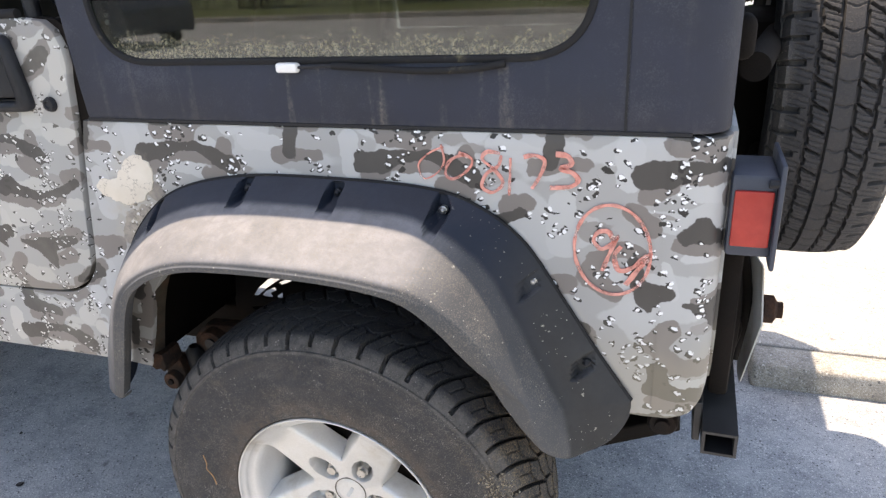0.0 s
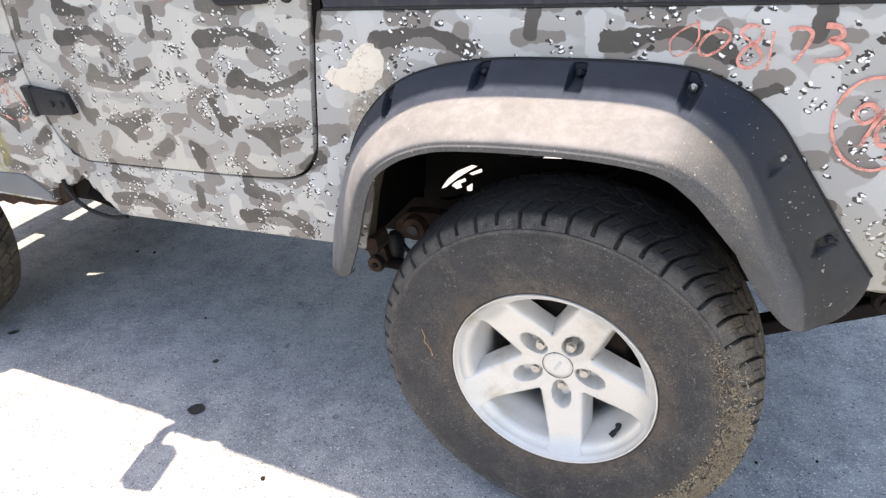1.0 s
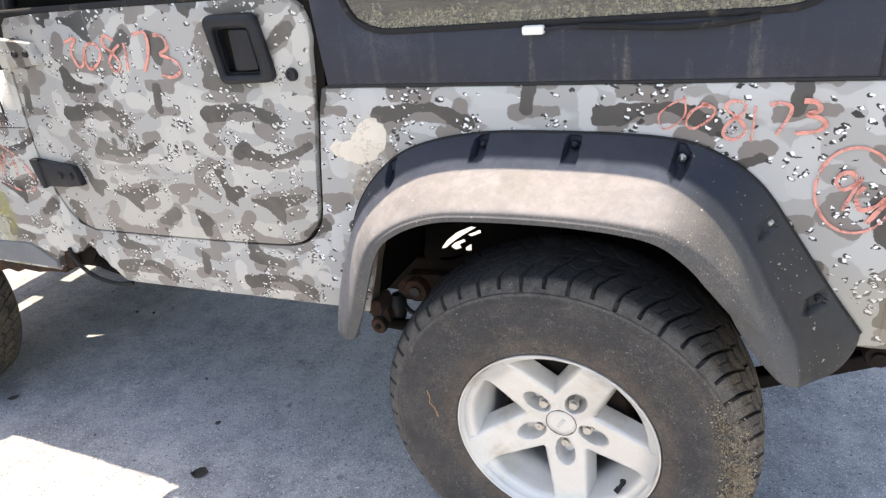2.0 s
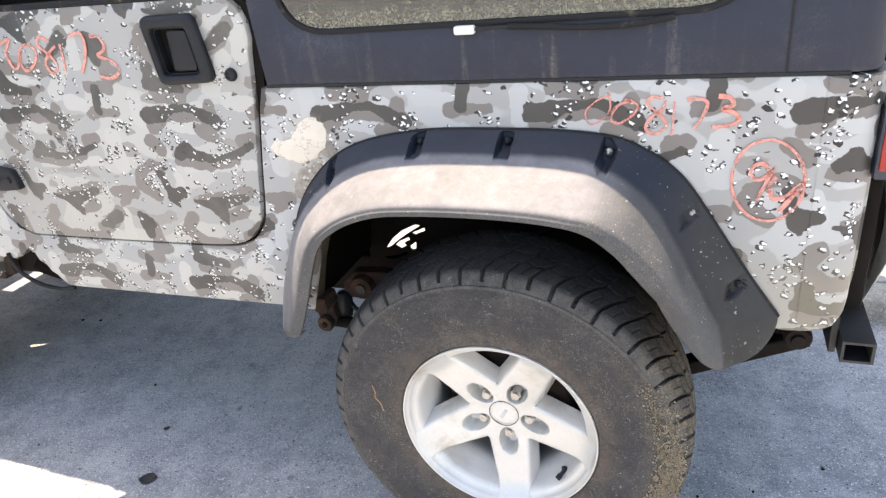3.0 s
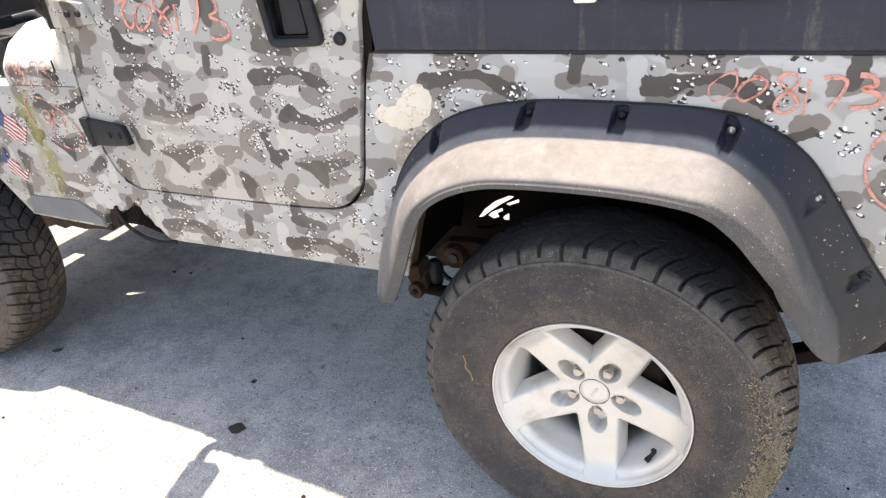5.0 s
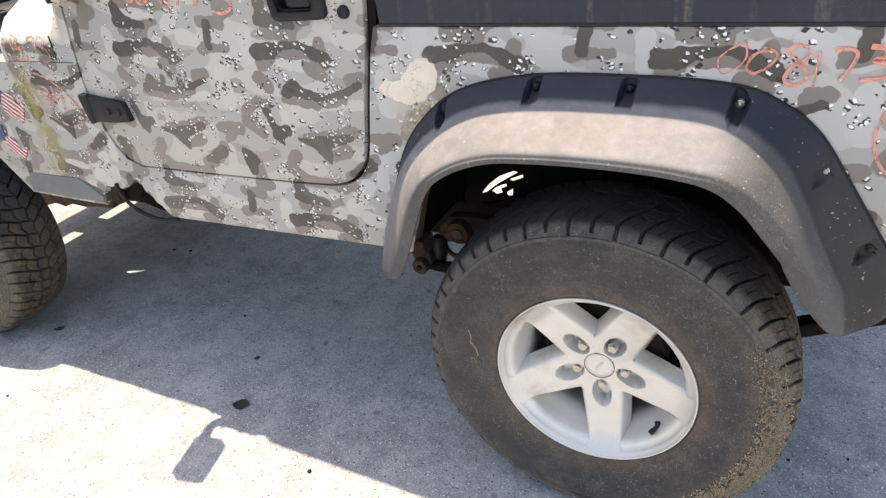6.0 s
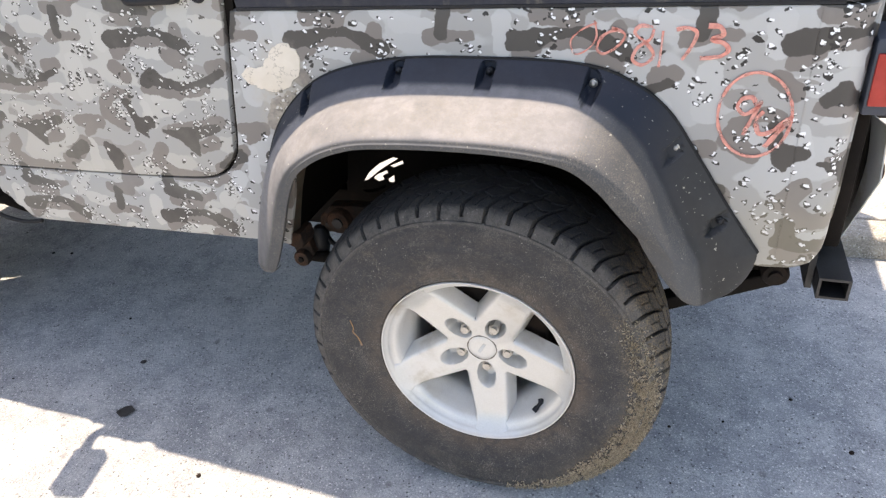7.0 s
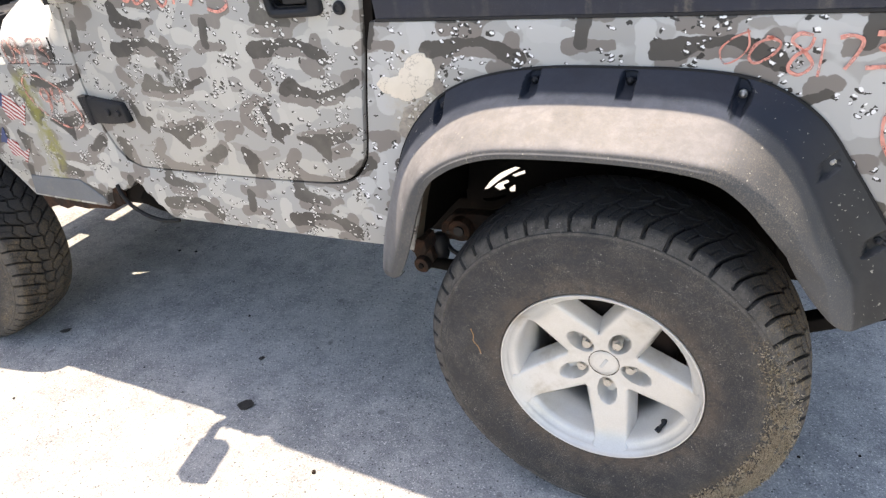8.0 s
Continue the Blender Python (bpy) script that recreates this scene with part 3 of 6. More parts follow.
def thing(name, bm, material, label, category, group="", kind="", smooth=None):
    return tagged(new(name, finish(name, bm, material, smooth)), label, category, group, kind)


def box(x0, x1, y0, y1, z0, z1, bevel=0.0, seg=2, bm=None):
    bm = bm or bmesh.new()
    r = bmesh.ops.create_cube(bm, size=1, matrix=Matrix.LocRotScale(((x0 + x1) / 2, (y0 + y1) / 2, (z0 + z1) / 2), None, (x1 - x0, y1 - y0, z1 - z0)))
    if bevel:
        edges = list({e for v in r["verts"] for e in v.link_edges})
        bmesh.ops.bevel(bm, geom=edges, offset=bevel, segments=seg, profile=0.5, affect="EDGES")
    return bm


def turned(bm, m):
    bmesh.ops.transform(bm, matrix=m, verts=bm.verts)
    return bm


def rod(path, r, sides=10, bm=None):
    """A round bar along a path of points."""
    bm = bm or bmesh.new()
    path = [Vector(p) for p in path]
    rings, side = [], None
    for i, p in enumerate(path):
        d = (path[min(i + 1, len(path) - 1)] - path[max(i - 1, 0)]).normalized()
        if side is None:
            side = d.orthogonal().normalized()
        side = (side - d * side.dot(d)).normalized()
        up = d.cross(side)
        rr = r[i] if isinstance(r, (list, tuple)) else r
        rings.append([bm.verts.new(p + rr * (math.cos(a) * side + math.sin(a) * up)) for a in (2 * math.pi * k / sides for k in range(sides))])
    for a, b in zip(rings, rings[1:]):
        for k in range(sides):
            bm.faces.new((a[k], a[(k + 1) % sides], b[(k + 1) % sides], b[k]))
    bm.faces.new(rings[0])
    bm.faces.new(rings[-1])
    return bm


def lathe(profile, seg=64, bm=None, closed=False):
    """A profile of (radius, y) turned about the y axis."""
    bm = bm or bmesh.new()
    rings = [[bm.verts.new((r * math.cos(a), y, r * math.sin(a))) for a in (2 * math.pi * k / seg for k in range(seg))] if r > 1e-6 else [bm.verts.new((0, y, 0))] for r, y in profile]
    pairs = list(zip(rings, rings[1:])) + ([(rings[-1], rings[0])] if closed else [])
    for a, b in pairs:
        for k in range(seg):
            q = [a[k % len(a)], a[(k + 1) % len(a)], b[(k + 1) % len(b)], b[k % len(b)]]
            q = list(dict.fromkeys(q))
            if len(q) > 2:
                bm.faces.new(q)
    return bm


def rounded(points, radii, seg=6):
    """The corners of an outline, rounded by the radii given."""
    out, n = [], len(points)
    for i, (p, r) in enumerate(zip(points, radii)):
        p, a, b = Vector(p), Vector(points[i - 1]), Vector(points[(i + 1) % n])
        if r <= 0:
            out.append(p)
            continue
        da, db = (a - p).normalized(), (b - p).normalized()
        cut = min(r / max(math.tan(da.angle(db) / 2), 0.05), (a - p).length * 0.49, (b - p).length * 0.49)
        s, e = p + da * cut, p + db * cut
        for k in range(seg + 1):
            t = k / seg
            out.append((1 - t) ** 2 * s + 2 * t * (1 - t) * p + t * t * e)
    return out


def spline(points, per=6):
    """A smooth line through points."""
    pts = [Vector(p) for p in points]
    out = []
    for i in range(len(pts) - 1):
        a, b, c, d = pts[max(i - 1, 0)], pts[i], pts[i + 1], pts[min(i + 2, len(pts) - 1)]
        for k in range(per):
            t = k / per
            out.append(0.5 * ((2 * b) + (c - a) * t + (2 * a - 5 * b + 4 * c - d) * t * t + (3 * b - a - 3 * c + d) * t ** 3))
    return out + [pts[-1]]


def slab(outline, y0, y1, bevel=0.0, holes=()):
    """An upright panel: an outline of (x, z), with holes, from y0 to y1; the edge on the y0 side is rounded."""
    bm = bmesh.new()
    loops = [outline, *holes]
    edges = []
    for loop in loops:
        vs = [bm.verts.new((p[0], y0, p[1])) for p in loop]
        edges += [bm.edges.new((vs[i], vs[(i + 1) % len(vs)])) for i in range(len(vs))]
    bmesh.ops.triangle_fill(bm, use_beauty=True, use_dissolve=False, edges=edges)
    rim = [e for e in bm.edges if e.is_boundary]
    ext = bmesh.ops.extrude_face_region(bm, geom=list(bm.faces), use_keep_orig=True)
    bmesh.ops.translate(bm, verts=[v for v in ext["geom"] if isinstance(v, bmesh.types.BMVert)], vec=(0, y1 - y0, 0))
    if bevel:
        bmesh.ops.bevel(bm, geom=[e for e in rim if e.is_valid], offset=bevel, segments=2, profile=0.5, affect="EDGES")
    return bm


def ribbon(path, width, y, closed=False):
    """A flat brush stroke of changing width in the plane y, along (x, z) points."""
    bm = bmesh.new()
    pts = [Vector(p) for p in path]
    n = len(pts)
    pairs = []
    for i, p in enumerate(pts):
        a = pts[(i - 1) % n] if closed else pts[max(i - 1, 0)]
        b = pts[(i + 1) % n] if closed else pts[min(i + 1, n - 1)]
        d = (b - a).normalized()
        w = width * (0.8 + 0.35 * noise.noise((p.x * 60, p.y * 60, y * 9))) / 2
        s = Vector((-d.y, d.x)) * w
        pairs.append([bm.verts.new((*q[:1], yy, q[1])) for q in (p + s, p - s) for yy in (y, y + 0.0015)])
    m = n if closed else n - 1
    for i in range(m):
        a, b = pairs[i], pairs[(i + 1) % n]
        bm.faces.new((a[0], b[0], b[2], a[2]))
        bm.faces.new((a[1], a[3], b[3], b[1]))
        bm.faces.new((a[0], a[1], b[1], b[0]))
        bm.faces.new((a[2], b[2], b[3], a[3]))
    return bm


# ---- ground, kerb and pavement ----
g = bmesh.new()
bmesh.ops.create_grid(g, x_segments=80, y_segments=80, size=700)
thing("ground", g, GROUND, "worn grey concrete road surface, speckled and stained", "ground", kind="structure")

KERB_X0, KERB_Y = 0.82, 1.168
pav = box(KERB_X0, 30, KERB_Y + 0.131, 6.0, -0.02, 0.088, 0.006)
tagged(new("pavement", finish("pavement", pav, PAVING)), "sunlit pale concrete pavement behind the kerb", "pavement", kind="structure")
kerb = tagged(new("kerb"), "chipped concrete kerb of long blocks along the pavement", "kerb", kind="structure")
for i in range(10):
    k0 = KERB_X0 + 0.02 + i * 1.22
    b = box(k0, k0 + 1.205, KERB_Y, KERB_Y + 0.13, -0.02, 0.090, 0.018, 3)
    for v in b.verts:
        v.co += Vector((0, 1, 1)) * 0.006 * noise.noise(v.co * 5)
    part("kerb_block", b, KERB, kerb, smooth=40)

verge = box(-70, 60, -90, -20.2, -0.02, 0.16, 0.03)
thing("verge", verge, GRASS, "rough green grass verge across the road", "grass", kind="structure")
farkerb = box(-70, 60, -20.2, -19.95, -0.02, 0.17, 0.02)
tagged(new("kerb", finish("kerb", farkerb, KERB)), "pale concrete kerb along the grass verge", "kerb", kind="structure")


# Unseen wall, added to hold back sky light from the front left.
wall = box(-4.75, -4.55, -2.7, 3.2, -0.02, 3.0, 0.01)
tagged(new("sky_block_wall", finish("sky_block_wall", wall, KERB)), "plain grey wall added out of view to block sky light", "wall", kind="structure")


def shrub(name, cx, cy, w, d, h, leaves, seed, label):
    """A shrub: stems that fork, and many small leaves in uneven clumps."""
    rnd = random.Random(seed)
    root = tagged(new(name), label, "shrub", group="shrubs by the road")
    root.location = (cx, cy, 0.14)
    stems = bmesh.new()
    tips = []
    for i in range(int(10 + w * 5)):
        x, y = rnd.uniform(-w / 2, w / 2), rnd.uniform(-d / 2, d / 2)
        p = Vector((x, y, -0.02))
        path = [p]
        for s in range(4):
            p = p + Vector((rnd.uniform(-0.15, 0.15), rnd.uniform(-0.15, 0.15), h * rnd.uniform(0.14, 0.27)))
            path.append(p)
            tips.append(p)
        rod(path, [0.02, 0.016, 0.012, 0.008, 0.004], 5, stems)
    part("stem", stems, BARK, root)
    lv = bmesh.new()
    for i in range(leaves):
        t = rnd.choice(tips)
        c = t + Vector((rnd.gauss(0, 0.07 * h), rnd.gauss(0, 0.07 * h), rnd.gauss(0, 0.065 * h)))
        c.z = max(c.z, 0.02)
        L = rnd.uniform(0.03, 0.075) * (1 + 0.35 * (h > 3))
        m = Matrix.Translation(c) @ Euler((rnd.uniform(-1, 1), rnd.uniform(-1, 1), rnd.uniform(0, 6.28))).to_matrix().to_4x4()
        q = [m @ Vector(v) for v in ((-L, 0, 0), (0, -L * 0.38, 0.006), (L, 0, -0.01), (0, L * 0.38, 0.006))]
        lv.faces.new([lv.verts.new(v) for v in q])
    ob = part("foliage", lv, GREEN, root)
    ob["kind"] = "stuff"
    return root


shrub("shrub", 1.2, 5.4, 3.2, 1.2, 1.8, 5200, 3, "dense green leafy shrub behind the pavement")
shrub("shrub", 4.2, 5.6, 3.0, 1.2, 2.1, 4200, 4, "dense green leafy shrub behind the pavement")
shrub("shrub", -2.0, 5.6, 3.2, 1.2, 2.0, 3200, 5, "dense green leafy shrub behind the pavement")
for i, x in enumerate((-27, -20.5, -14, -7.5, -1, 5.5, 12, 18.5)):
    shrub("shrub", x, -26 - 0.8 * (i % 2), 7.4, 2.4, 6.8, 9000, 11 + i, "tall broad green roadside shrub on the grass verge")

# a dark car across the yard, mirrored in the side window
def parked_car(cx, cy, turn):
    car = tagged(new("parked_car"), "dark estate car parked across the concrete yard", "car")
    car.matrix_basis = pose(cx, cy, 0, 0, 0, turn)
    low = slab(rounded([(-2.2, 0.30), (-2.25, 0.75), (-2.05, 0.95), (-1.1, 1.02), (2.1, 1.02), (2.25, 0.85), (2.22, 0.32)], [0.08] * 7, 4), -0.88, 0.88, 0.05)
    part("body", low, SLATE, car, "dark painted body", smooth=40)
    cab = slab(rounded([(-1.15, 1.01), (-0.55, 1.52), (1.75, 1.56), (2.12, 1.01)], [0.05, 0.14, 0.14, 0.05], 4), -0.74, 0.74, 0.06)
    part("cabin", cab, SLATE, car, smooth=40)
    for side in (-0.745, 0.745):
        part("side_window", slab(rounded([(-0.92, 1.05), (-0.48, 1.46), (1.66, 1.48), (1.92, 1.05)], [0.05] * 4, 3), side - 0.008, side + 0.008), TINT, car, "dark glass")
    for wx in (-1.42, 1.38):
        for wy in (-0.80, 0.80):
            w = part("wheel", turned(lathe([(0, -0.10), (0.20, -0.10), (0.23, -0.11), (0.31, -0.10), (0.325, -0.06), (0.325, 0.06), (0.31, 0.10), (0.23, 0.11), (0, 0.10)], 32), Matrix.Translation((wx, wy, 0.325))), TYRE_SPARE, car, "black tyre", smooth=40)
            part("rim", turned(lathe([(0, -0.115), (0.17, -0.118), (0.205, -0.112), (0.205, 0.112), (0.17, 0.118), (0, 0.115)], 24), Matrix.Translation((wx, wy, 0.325))), CHROME, w, "grey wheel cover", smooth=40)
    return car


parked_car(-12.6, -12.6, 14)

# ---- the vehicle ----
jeep = tagged(new("off_road_vehicle"), "grey camouflage off-road vehicle with dark hard top, parked on concrete", "car")
WHEEL_Z, FRONT_X = 0.394, -2.373
BELT = 1.122


def roll_corner(bm, x0, r):
    """Cuts the panel finely behind x0 and rolls it round a corner of radius r towards the tailgate."""
    for k in range(9):
        x = x0 + r * math.pi / 2 * k / 8
        bmesh.ops.bisect_plane(bm, geom=[*bm.verts, *bm.edges, *bm.faces], plane_co=(x, 0, 0), plane_no=(1, 0, 0))
    for v in bm.verts:
        d = v.co.x - x0
        if d > 0:
            a = min(d / r, math.pi / 2)
            depth = v.co.y
            rest = max(0.0, d - r * math.pi / 2)
            v.co.x = x0 + (r - depth) * math.sin(a)
            v.co.y = r - (r - depth) * math.cos(a) + rest


# side panel with door opening edge, rocker and wheel arch
arch = [(-0.452, 0.60), (-0.40, 0.78), (-0.32, 0.88), (-0.2, 0.925), (0, 0.93), (0.16, 0.922), (0.26, 0.86), (0.34, 0.74), (0.395, 0.668)]
door_rear = [(-0.4675, 1.19), (-0.481, 1.081), (-0.505, 0.96), (-0.5245, 0.851), (-0.540, 0.812), (-0.572, 0.776), (-0.621, 0.757), (-0.70, 0.7515)]
door_rear = [door_rear[0]] + [(p[0], p[1]) for p in spline(door_rear[1:], 4)]
door_low = [(-0.835, 0.749), (-1.05, 0.747), (-1.27, 0.747)]
door_front = [(-1.318, 0.764), (-1.350, 0.80), (-1.371, 0.85), (-1.386, 0.93), (-1.389, 0.985), (-1.380, 1.08), (-1.368, 1.165)]
outline = [(-1.17, 0.597), (-0.9, 0.600), (-0.53, 0.605)] + arch + [(0.54, 0.661)] + [
    (0.580, 0.664), (0.612, 0.676), (0.636, 0.698), (0.651, 0.727), (0.658, 0.76), (0.661, 0.80), (0.661, 1.0), (0.661, BELT)] + [(-0.4675, BELT)] + door_rear[1:] + door_low + door_front
outline += [(-1.36, 1.205), (-1.50, 1.205), (-1.60, 1.185), (-1.655, 1.14), (-1.676, 1.08), (-1.676, 1.028), (-1.95, 1.018), (-1.99, 0.80), (-1.952, 0.771)]
outline += [(-1.807, 0.612), (-1.62, 0.606), (-1.480, 0.604), (-1.468, 0.640), (-1.449, 0.671), (-1.428, 0.668), (-1.404, 0.678), (-1.392, 0.668), (-1.380, 0.665), (-1.370, 0.678), (-1.362, 0.686), (-1.348, 0.680), (-1.330, 0.694), (-1.318, 0.703), (-1.308, 0.692), (-1.300, 0.690), (-1.294, 0.669), (-1.272, 0.655), (-1.262, 0.636), (-1.246, 0.628), (-1.234, 0.612), (-1.221, 0.598)]
side = slab(outline, 0.0, 0.022, 0.0025)
roll_corner(side, 0.590, 0.045)
# the cowl leans in above its shoulder
for zz in (1.06, 1.08, 1.10, 1.13, 1.16, 1.19):
    bmesh.ops.bisect_plane(side, geom=[*side.verts, *side.edges, *side.faces], plane_co=(0, 0, zz), plane_no=(0, 0, 1))
bmesh.ops.bisect_plane(side, geom=[*side.verts, *side.edges, *side.faces], plane_co=(-1.405, 0, 0), plane_no=(1, 0, 0))
bmesh.ops.bisect_plane(side, geom=[*side.verts, *side.edges, *side.faces], plane_co=(-1.455, 0, 0), plane_no=(1, 0, 0))
for v in side.verts:
    if v.co.x < -1.40 and v.co.z > 1.06:
        v.co.y += min(1.0, (-1.40 - v.co.x) / 0.055) * 0.085 * ((v.co.z - 1.06) / 0.145) ** 1.6
body = part("body_side", side, CAMO, jeep, "grey camouflage film on the body side, dusty", smooth=35)
body.data.materials.append(CAMO_DOOR)
for f in body.data.polygons:
    if f.center.x < -0.56:
        f.material_index = 1

part("film_seam", box(0.5525, 0.5540, -0.0010, 0.003, 0.676, BELT - 0.002), CAMO, body)
far = slab([(-1.99, 0.61), (-0.47, 0.61), (-0.38, 0.84), (-0.25, 0.93), (0.2, 0.93), (0.30, 0.84), (0.40, 0.66), (0.63, 0.66), (0.632, BELT), (-0.47, BELT), (-1.3, BELT + 0.05), (-1.68, 1.16), (-1.69, 1.03), (-1.95, 1.02)], 1.498, 1.52, 0.004)
part("body_side", far, CAMO, jeep, "grey camouflage film on the body side", smooth=35)

tail = slab([(0.045, 0.80), (0.055, 0.745), (0.085, 0.700), (0.14, 0.676), (1.475, 0.672), (1.475, BELT), (0.045, BELT)], 0.622, 0.640, 0.006)
turned(tail, Matrix(((0, 1, 0, 0), (1, 0, 0, 0), (0, 0, 1, 0), (0, 0, 0, 1))))
part("tailgate", tail, CAMO, jeep, "camouflaged tailgate", smooth=35)
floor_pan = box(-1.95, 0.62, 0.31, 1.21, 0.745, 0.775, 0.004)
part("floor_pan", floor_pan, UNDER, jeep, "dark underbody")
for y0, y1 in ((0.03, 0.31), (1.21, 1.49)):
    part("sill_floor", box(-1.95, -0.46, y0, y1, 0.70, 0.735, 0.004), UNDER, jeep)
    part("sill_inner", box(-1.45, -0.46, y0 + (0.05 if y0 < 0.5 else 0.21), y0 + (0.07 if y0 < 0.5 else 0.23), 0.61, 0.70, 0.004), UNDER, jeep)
# wheel houses over the rear wheels
for y0, y1 in ((0.022, 0.30), (1.22, 1.498)):
    house = bmesh.new()
    ring = []
    line = spline([(-0.44, 0.62), (-0.40, 0.80), (-0.30, 0.92), (-0.12, 0.99), (0.12, 0.99), (0.29, 0.92), (0.38, 0.80), (0.42, 0.66)], 4)
    for x, z in line:
        ring.append([house.verts.new((x, yy, z)) for yy in (y0, y1)])
    for a, b in zip(ring, ring[1:]):
        house.faces.new((a[0], b[0], b[1], a[1]))
    bmesh.ops.solidify(house, geom=list(house.faces), thickness=0.004)
    near = y0 < 0.5
    cuts = [[(-0.396, 0.619), (-0.374, 0.648), (-0.342, 0.675), (-0.302, 0.694), (-0.287, 0.692), (-0.322, 0.670), (-0.351, 0.650), (-0.381, 0.625)],
            [(-0.316, 0.669), (-0.277, 0.687), (-0.276, 0.677), (-0.306, 0.664)],
            [(-0.366, 0.630), (-0.352, 0.644), (-0.324, 0.657), (-0.321, 0.649), (-0.338, 0.640), (-0.333, 0.630), (-0.352, 0.622)],
            [(-0.325, 0.631), (-0.305, 0.645), (-0.307, 0.625), (-0.322, 0.615)],
            [(-0.401, 0.596), (-0.365, 0.602), (-0.333, 0.614), (-0.333, 0.607), (-0.366, 0.592), (-0.394, 0.590)],
            [(-0.206, 0.722), (-0.170, 0.723), (-0.170, 0.728), (-0.206, 0.727)],
            [(-0.150, 0.723), (-0.077, 0.726), (-0.077, 0.732), (-0.150, 0.729)]]
    holes = [[Vector(p) for p in cut] for cut in cuts] if near else []
    inner = slab([(-0.44, 0.46), (-0.445, 0.62)] + [(p.x, p.y) for p in line[1:]] + [(0.42, 0.56)], y1 - 0.006 if near else y0, y1 if near else y0 + 0.004, 0.0, holes) if near else slab([(p.x, p.y) for p in line if p.y > 0.735], y0, y0 + 0.004)
    me = bpy.data.meshes.new("tmp")
    inner.to_mesh(me)
    inner.free()
    house.from_mesh(me)
    bpy.data.meshes.remove(me)
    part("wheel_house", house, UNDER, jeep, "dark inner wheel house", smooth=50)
jamb = bmesh.new()
pairs = [[jamb.verts.new((p[0] + dx, y, p[1])) for y, dx in ((0.004, 0.0), (0.016, 0.005), (0.032, 0.008))] for p in spline(arch, 4)]
for p, q in zip(pairs, pairs[1:]):
    for k in range(2):
        jamb.faces.new((p[k], q[k], q[k + 1], p[k + 1]))
bmesh.ops.solidify(jamb, geom=list(jamb.faces), thickness=0.003)
part("arch_return", jamb, DUSTY, jeep, "dusty inner edge of the wheel arch", smooth=40)
rust_lip = slab([(-0.462, 0.596), (-0.448, 0.588), (-0.436, 0.592), (-0.428, 0.586), (-0.420, 0.602), (-0.424, 0.628), (-0.450, 0.630)], 0.005, 0.058, 0.003)
part("rusted_lip", rust_lip, RUST, jeep, "rust-eaten lower edge of the wheel arch", smooth=30)

# cowl, fender top and engine bay
cowl = bmesh.new()
rows = []
for k in range(9):
    t = k / 8
    y = 0.004 + 1.51 * t
    lift = 0.035 * math.sin(math.pi * t)
    rows.append([cowl.verts.new((x, 0.095 + y * 0.88, z + lift)) for x, z in ((-1.672, 1.06), (-1.655, 1.13), (-1.60, 1.178), (-1.50, 1.200), (-1.36, 1.212))])
for a, b in zip(rows, rows[1:]):
    for k in range(4):
        cowl.faces.new((a[k], b[k], b[k + 1], a[k + 1]))
bmesh.ops.solidify(cowl, geom=list(cowl.faces), thickness=0.004)
part("cowl", cowl, PRIMER, jeep, "pale worn cowl ahead of the windscreen", smooth=50)
for y0, y1 in ((0.002, 0.24), (1.28, 1.518)):
    f = box(-2.72, -1.69, y0, y1, 1.006, 1.022, 0.006, 3)
    part("fender_top", f, CAMO_DOOR, jeep, smooth=40)
firewall = box(-1.70, -1.68, 0.03, 1.49, 0.62, 1.15, 0.004)
part("firewall", firewall, BLACK, jeep)
grille = box(-2.80, -2.74, 0.20, 1.32, 0.62, 1.10, 0.02)
part("grille", grille, CAMO_DOOR, jeep)
engine = box(-2.45, -1.85, 0.62, 1.0, 0.73, 0.98, 0.04)
part("engine", engine, UNDER, jeep)
# Panel added to block sun through the bay; its hole shapes a fleck.
sun_fleck_hole = [(-2.296, 0.508), (-2.284, 0.500), (-2.268, 0.504), (-2.252, 0.514), (-2.232, 0.530), (-2.218, 0.542), (-2.224, 0.543), (-2.240, 0.533), (-2.258, 0.524), (-2.275, 0.521), (-2.292, 0.517)]
bay_blocker = slab([(-2.74, 0.15), (-1.70, 0.15), (-1.70, 1.29), (-2.74, 1.29)], 0.70, 0.712, 0.0, [sun_fleck_hole])
turned(bay_blocker, Matrix(((1, 0, 0, 0), (0, 0, 1, 0), (0, 1, 0, 0), (0, 0, 0, 1))))
part("sun_blocker_panel", bay_blocker, UNDER, jeep)
for bx, by, bz, sx, sy, sz in ((-1.88, 0.10, 1.02, 0.14, 0.18, 0.13), (-2.14, 0.08, 1.02, 0.22, 0.17, 0.17), (-1.84, 0.34, 0.92, 0.16, 0.18, 0.22)):
    part("engine_box", box(bx, bx + sx, by, by + sy, bz, bz + sz, 0.015), BLACK, jeep, smooth=40)
# Inner fenders are added to keep sunlight out of the bay.
for y0, y1 in ((0.235, 0.245), (1.275, 1.285)):
    part("inner_fender", box(-2.35, -1.69, y0, y1, 0.66, 1.008), UNDER, jeep, "dark inner fender")
part("battery_tray", box(-2.20, -1.70, 0.245, 0.50, 0.86, 0.90, 0.006), UNDER, jeep)
part("bay_tray", box(-2.36, -1.70, 0.95, 1.28, 0.86, 0.90, 0.006), UNDER, jeep)
for y, z in ((0.22, 1.13), (0.30, 1.08)):
    part("hose", rod(spline([(-1.72, y, z), (-1.85, y + 0.05, z + 0.04), (-2.05, y + 0.02, z), (-2.2, y + 0.18, z - 0.05)], 6), 0.014, 8), BLACK, jeep, smooth=60)
